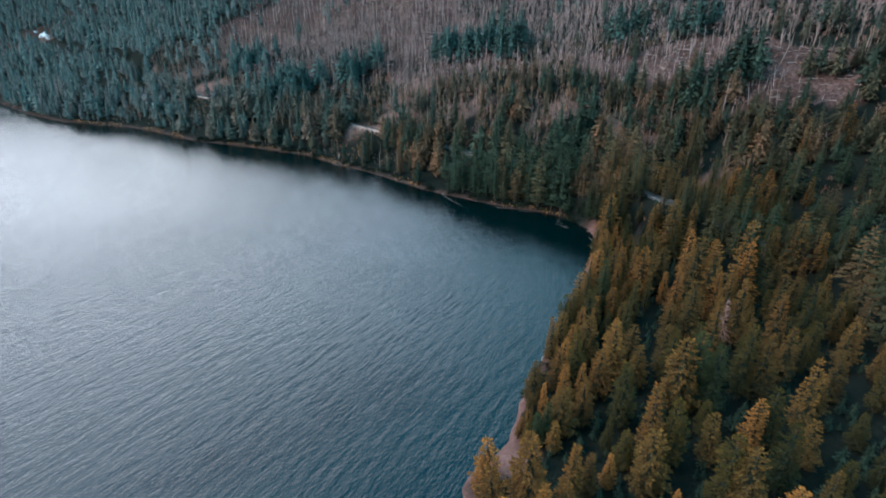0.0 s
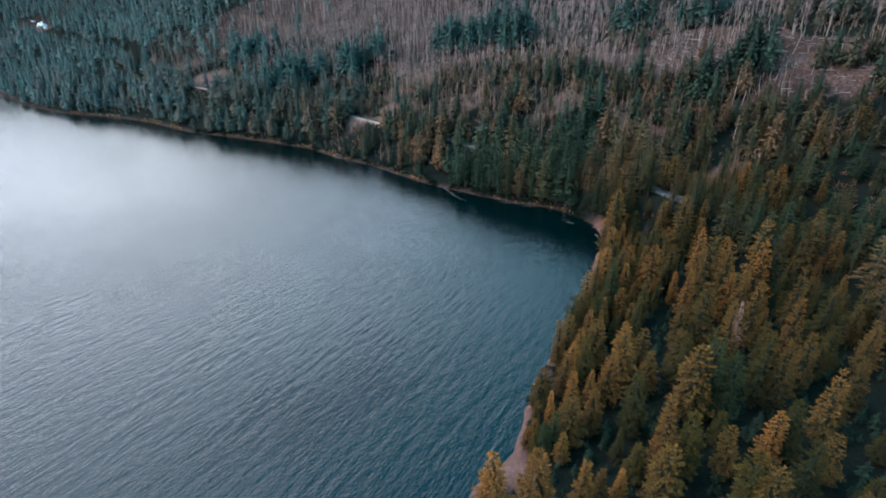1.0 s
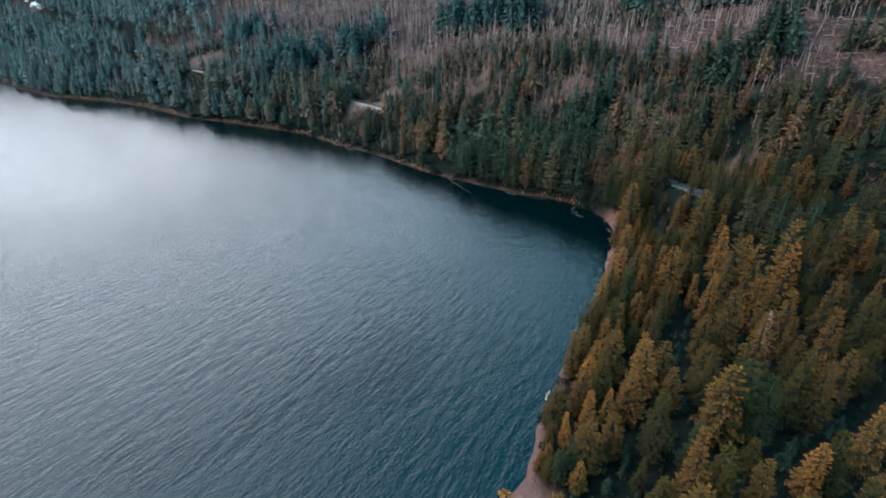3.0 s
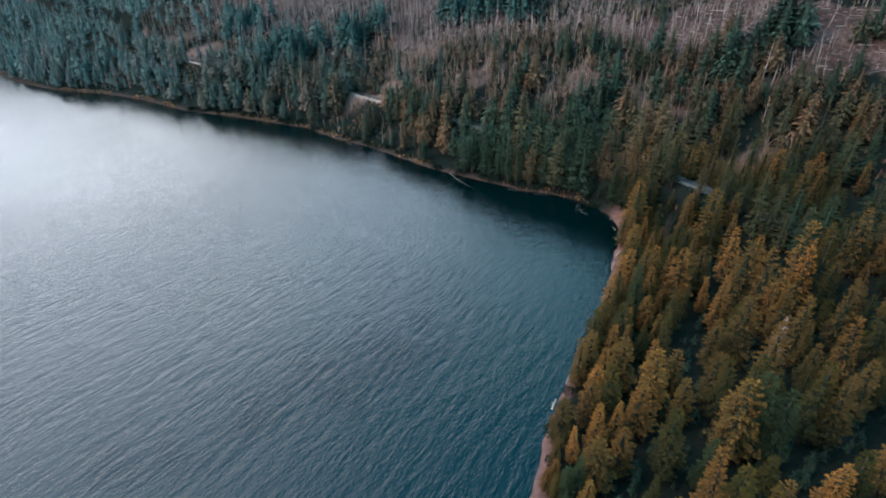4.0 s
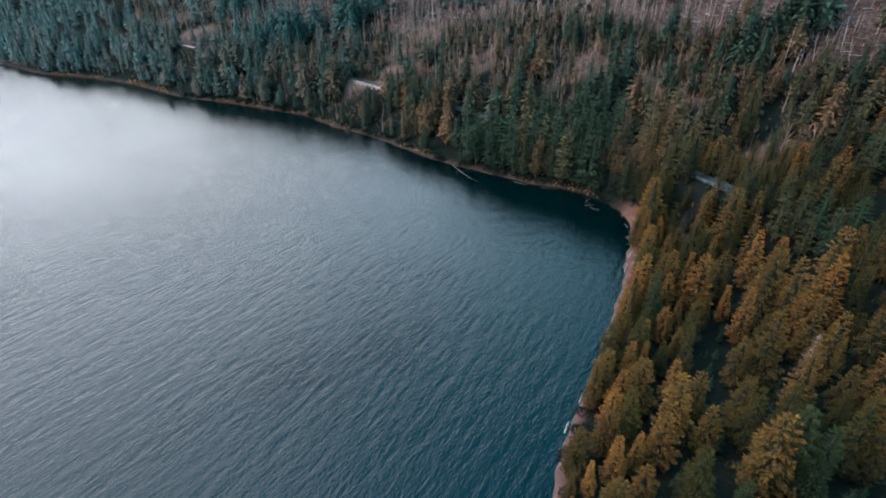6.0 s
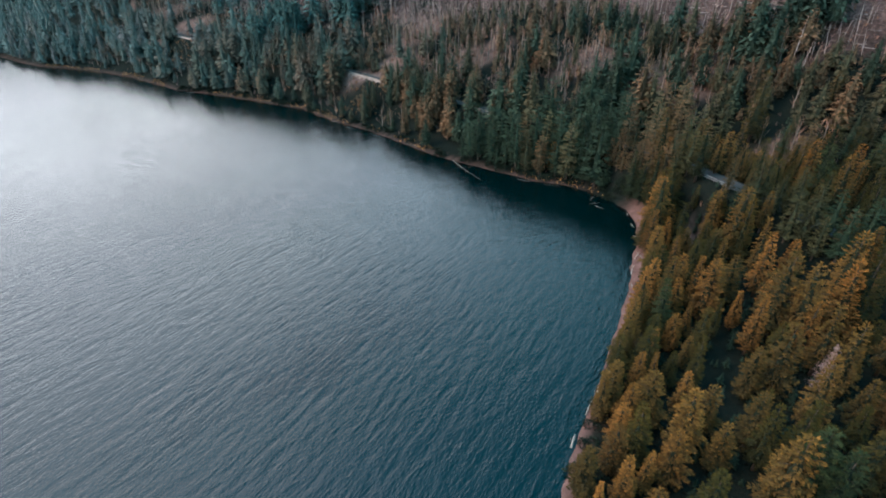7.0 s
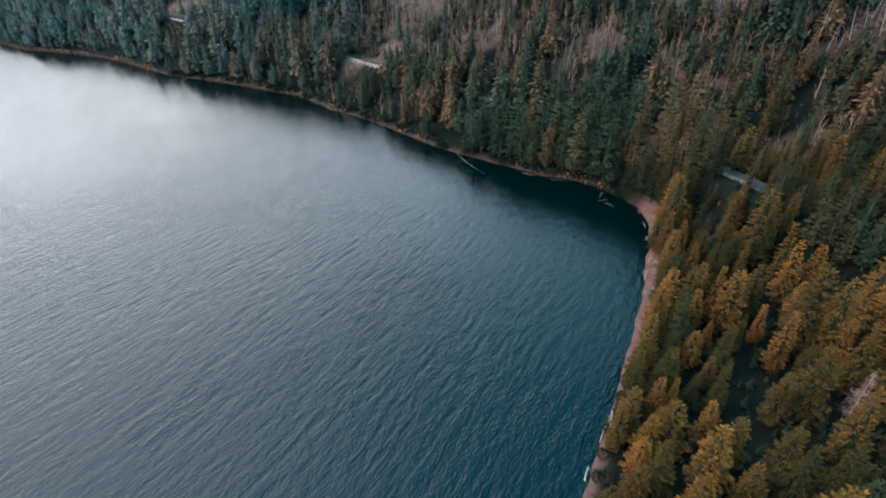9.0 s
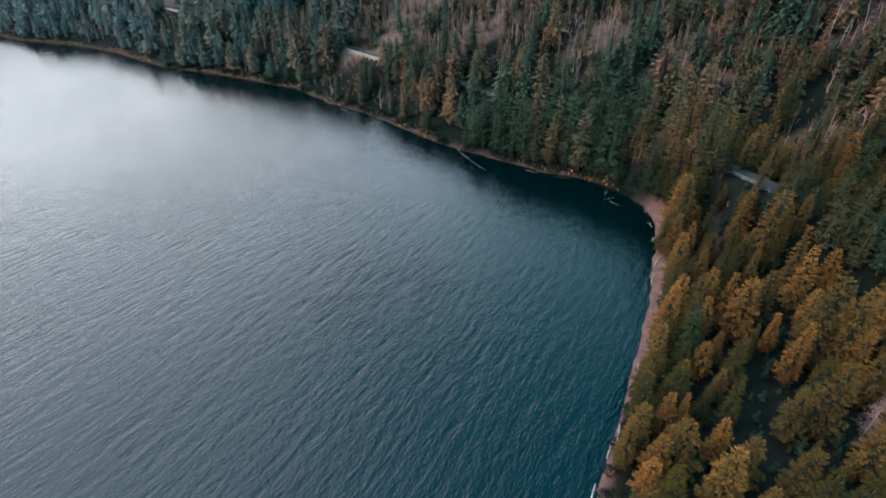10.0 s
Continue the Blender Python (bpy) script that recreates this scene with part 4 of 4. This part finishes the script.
def leafless_chance(x, y):
    d = inland(x, y)
    slope = smooth(22, 45, d) * smooth(225, 275, y)
    return (0.42 * slope + 0.6 * slope_woods(x, y) * (1 - patches(STANDS, x, y)) + 0.12 * smooth(60, -120, x) * smooth(3, 8, d) + 0.9 * patches(BROWN_PATCHES, x, y)) * (1 - 0.8 * bareness(x, y) * smooth(90, 130, x) - 0.5 * bareness(x, y) * smooth(130, 90, x)) * seen(x, y) * (along(ROAD, x, y)[0] > 6) * (y > 205) * (1 - 0.9 * np.maximum(patches(GAPS, x, y), patches(CUTS, x, y)))


lx, ly = scatter((-360, 260), (205, 640), 4.6, leafless_chance, 57)
mauve, brown = np.array((0.19, 0.106, 0.085)), np.array((0.165, 0.09, 0.046))
shade = mauve + (brown - mauve) * np.clip(0.45 + 0.7 * value_noise(lx, ly, 34, 19) + r.uniform(-0.3, 0.3, len(lx)), 0, 1)[:, None]
shade = shade + (np.array((0.25, 0.17, 0.165)) - shade) * 0.8 * slope_woods(lx, ly)[:, None]
shade = shade + (np.array((0.23, 0.085, 0.045)) - shade) * patches([(-52, 430, 10, 13)], lx, ly)[:, None]        # a russet thicket
plant("leafless_woods", "leafless mauve and brown broadleaf trees among the conifers", "bare trees", lx, ly, bare_trees, r.uniform(6, 14, len(lx)), shade * r.uniform(0.7, 1.25, len(lx))[:, None], 58, BRUSH,
      (0.16, 0.12, 0.1))

# fallen trunks on the burnt slope
log_shapes = []
for _ in range(4):
    v, f = tube([(-0.5, 0, 0.02), (0, 0.015, 0.02), (0.5, 0, 0.025)], (0.02, 0.016, 0.008), 4)
    log_shapes.append((np.array(v), np.array(f), 1.0, 0))
fx, fy = scatter((-300, 290), (235, 640), 3.7, lambda x, y: bareness(x, y) * seen(x, y) * (0.35 + 0.6 * (value_noise(x, y, 14, 43) > -0.1)), 59)
plant("fallen_timber", "pale fallen trunks strewn over the burnt slope", "fallen trunks", fx, fy, log_shapes, r.uniform(3, 9, len(fx)), np.array((0.3, 0.225, 0.2)) * np.where(r.random(len(fx)) < 0.45, 0.15, r.uniform(0.4, 1.25, len(fx)))[:, None], 60, BRUSH)

# the dim floor of the near wood
ux, uy = scatter((0, 175), (50, 215), 3.1, lambda x, y: by_the_lake(x, y) * (inland(x, y) > 6) * (along(ROAD, x, y)[0] > 5) * (0.6 + 0.35 * patches(NEAR_GAPS, x, y)), 61)
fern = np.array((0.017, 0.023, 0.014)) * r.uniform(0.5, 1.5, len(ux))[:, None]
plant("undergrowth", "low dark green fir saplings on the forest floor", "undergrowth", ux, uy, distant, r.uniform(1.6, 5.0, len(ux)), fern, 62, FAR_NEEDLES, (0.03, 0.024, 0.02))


# ---- the water's edge ----
def log_mesh(length, girth, rng, material, stubs=4):
    heap = Heap()
    bend = rng.uniform(-0.04, 0.04, 2)
    spine = [((k - 0.5) * length, bend[0] * length * math.sin(3 * k), girth * 0.5 + bend[1] * 0.4 * math.sin(5 * k)) for k in (0, 0.25, 0.5, 0.75, 1)]
    heap.add(*tube(spine, [girth * f for f in (0.62, 0.55, 0.48, 0.38, 0.22)], 8))
    for _ in range(stubs):
        k, a = rng.uniform(0.2, 0.95), rng.uniform(0.2, 2.9)
        root = np.array(((k - 0.5) * length, 0, girth * 0.5))
        heap.add(*tube([root, root + np.array((0.3, math.cos(a), abs(math.sin(a)) * 0.6)) * rng.uniform(0.5, 1.2)], (girth * 0.16, 0.03), 4))
    return mesh_of("driftwood_log", *heap.arrays(), material, True)


# driftwood: x, y, length, thickness, turn in degrees
BEACH_LOGS = [(58.6, 175.2, 5.5, 0.4, 55), (59.4, 173.7, 4.5, 0.3, 100), (51.5, 158.4, 1.8, 0.5, 80), (39.6, 132.8, 3.6, 0.5, 62),
              (43.3, 136.2, 3.4, 0.4, 70), (30.4, 115.8, 4.4, 0.6, 70), (28, 112.2, 5.5, 0.4, 58), (22.5, 103.4, 3.5, 0.5, 65),
              (49.4, 153.5, 4, 0.2, 72), (54.5, 166.7, 6, 0.3, 62), (65.1, 206.3, 2.4, 0.3, 70), (63.9, 197.2, 3.5, 0.3, 90),
              (61.7, 188.1, 3, 0.3, 75), (36, 125.3, 3, 0.3, 60)]
SHORE_LOGS = [(4.8, 253.5, 29, 0.6, -64), (7.4, 255.8, 14, 0.4, 12), (-27, 292, 18, 0.5, -48), (-20.6, 284.9, 12, 0.4, -30),
              (55.2, 220.6, 5, 0.3, 60), (56, 212, 4, 0.4, -50), (55, 216, 4.5, 0.3, 20), (-212.1, 405.4, 22, 0.5, -45),
              (-196.6, 405.8, 12, 0.5, 10), (-191.6, 408.6, 9, 0.4, 40), (-86.7, 348.5, 9, 0.5, -30), (-61.3, 319.2, 9, 0.5, -45),
              (-71.2, 330.6, 7, 0.4, -20), (29.8, 239.3, 6, 0.3, -35), (41.3, 233.7, 7, 0.3, -15), (-396.7, 523.3, 14, 0.5, 20)]
for row, material, words in ((BEACH_LOGS, DRIFTWOOD, "bleached driftwood log lying on the pink sand beach"), (SHORE_LOGS, WET_WOOD, "grey fallen log lying along the water's edge")):
    for x, y, length, girth, turn in row:
        ob = new("driftwood_log", log_mesh(length, girth * (0.62 if length < 8 else 0.36), rng, material))
        z = max(float(ground_height(x, y)), -0.12)
        ob.matrix_world = pose(x, y, z, 0, 0, turn)
        tagged(ob, words, "log", "driftwood by the lake")


def shrub_mesh(rng, material):
    heap = Heap()
    for _ in range(170):
        v = rng.normal(0, 1, 3)
        v[2] = abs(v[2])
        v = v / np.linalg.norm(v) * rng.uniform(0.55, 1.0)
        out = v / np.linalg.norm(v)
        side = np.cross(out, rng.normal(0, 1, 3))
        spray(heap, v * (0.9, 0.9, 0.85), out, side / np.linalg.norm(side), rng.uniform(0.16, 0.34), 0.09, 0.2, rng)
    for _ in range(7):
        a = rng.uniform(0, 6.28)
        heap.add(*tube([(0, 0, -0.1), (math.cos(a) * 0.3, math.sin(a) * 0.3, 0.45), (math.cos(a) * 0.6, math.sin(a) * 0.6, 0.75)], (0.04, 0.025, 0.008), 3))
    return mesh_of("shrub", *heap.arrays(), material)


shrub_shapes = [(shrub_mesh(rng, RUST), "round orange-brown autumn shrub at the water's edge"), (shrub_mesh(rng, OLIVE), "low olive brown shrub at the water's edge"),
                (shrub_mesh(rng, RUST), "round orange-brown autumn shrub at the water's edge")]
line = np.array(SHORE, float)
count = 0
for _ in range(600):
    k = rng.integers(9, 36)
    u = rng.random()
    x, y = line[k] * (1 - u) + line[k + 1] * u + rng.uniform(-6, 6, 2)
    d = float(inland(x, y))
    if not 1.2 < d < 5.5 or (126 < y < 216) or count > 120:
        continue
    me, words = shrub_shapes[rng.integers(3) if y < 216 else 2 * rng.integers(2)]
    size = rng.uniform(0.9, 2.4) * (1.25 if y > 216 else 1)
    ob = new("shrub", me)
    ob.matrix_world = pose(x, y, float(ground_height(x, y)) - 0.05, 0, 0, rng.uniform(0, 360)) @ Matrix.Diagonal((size * 1.2, size * 1.2, size, 1))
    tagged(ob, words, "shrub", "shrubs along the shore")
    count += 1

gx, gy = scatter((-380, 80), (218, 560), 1.7, lambda x, y: 0.8 * (inland(x, y) > 0.3) * (inland(x, y) < 4.5) * (value_noise(x, y, 18, 23) > -0.25), 55)
straw = np.array((0.36, 0.17, 0.06)) * r.uniform(0.6, 1.3, len(gx))[:, None]
plant("shore_reeds", "dry tan reeds and grass fringing the shore", "reeds", gx, gy, bushes, r.uniform(0.7, 1.6, len(gx)), straw, 56, BRUSH)


# ---- a dead fir among the living ones ----
def dead_fir():
    """A fallen-needled fir: its trunk and a cage of bare pinkish twigs."""
    trunk, twigs = Heap(), Heap()
    trunk.add(*tube([(0, 0, -0.4), (0.1, 0, 5), (0.05, 0.1, 11), (0, 0, 15)], (0.16, 0.12, 0.06, 0.015), 6))
    for _ in range(150):
        z, a = rng.uniform(3, 14.8), rng.uniform(0, 6.28)
        out = np.array((math.cos(a), math.sin(a), rng.uniform(-0.2, 0.35)))
        reach = (15.4 - z) * 0.22 * rng.uniform(0.6, 1.2) + 0.3
        root = np.array((0.05, 0.05, z))
        twigs.add(*tube([root, root + out * reach * 0.6, root + out * reach - (0, 0, 0.15 * reach)], (0.035, 0.022, 0.008), 3))
        for _ in range(4):
            p = root + out * reach * rng.uniform(0.35, 1)
            b = rng.normal(0, 1, 3)
            spray(twigs, p, b / np.linalg.norm(b), np.cross(b, (0.3, 0.2, 1.0)) / np.linalg.norm(np.cross(b, (0.3, 0.2, 1.0))), 0.55, 0.035, 0.2, rng)
    tree = new("dead_fir")
    tree.matrix_world = pose(74.6, 112.6, float(ground_height(74.6, 112.6)))
    tagged(tree, "dead fir with bare pinkish grey twigs in dense forest", "dead tree")
    part("trunk", mesh_of("trunk", *trunk.arrays(), PINK_TWIGS, True), tree)
    part("crown", mesh_of("crown", *twigs.arrays(), PINK_TWIGS), tree, "bare pinkish grey twigs")


def boulder_mesh(rng):
    """One uneven block of pale rock."""
    bm = bmesh.new()
    bmesh.ops.create_icosphere(bm, subdivisions=2, radius=1.0)
    for v in bm.verts:
        v.co = v.co.normalized() * rng.uniform(0.75, 1.15)
        v.co.z *= 0.6
    me = bpy.data.meshes.new("boulder")
    bm.to_mesh(me)
    bm.free()
    me.materials.append(PALE_ROCK)
    return me


def rock_material():
    n = Nodes("pale_rock")
    n.bump(n.noise(1.5, 6), 0.6, 0.3)
    return n.finish(n.ramp(n.noise(0.6, 6), [(0.3, (0.4, 0.37, 0.36)), (0.7, (0.75, 0.72, 0.7))]), 0.9, 0.1)


PALE_ROCK = rock_material()
# blocks added in place of bright specks in the road cut: x, y, half width
for x, y, size in ((-714, 952, 4.5), (-707, 947, 5.5), (-700, 944, 3.5), (-694, 937, 5), (-688, 931, 3.5), (-737, 972, 3), (-362, 625, 2.2), (-357, 621, 2.6)):
    ob = new("boulder", boulder_mesh(rng))
    ob.matrix_world = pose(x, y, float(ground_height(x, y)) + size * 0.25, 0, 0, rng.uniform(0, 360)) @ Matrix.Diagonal((size * 1.2, size * 0.8, size, 1))
    tagged(ob, "pale boulder added for a bright speck in the cut above the far shore", "boulder", "boulders in the road cut")


PINK_TWIGS = grey_wood_material("pink_dead_twigs", (0.15, 0.08, 0.066), (0.3, 0.175, 0.147))
dead_fir()
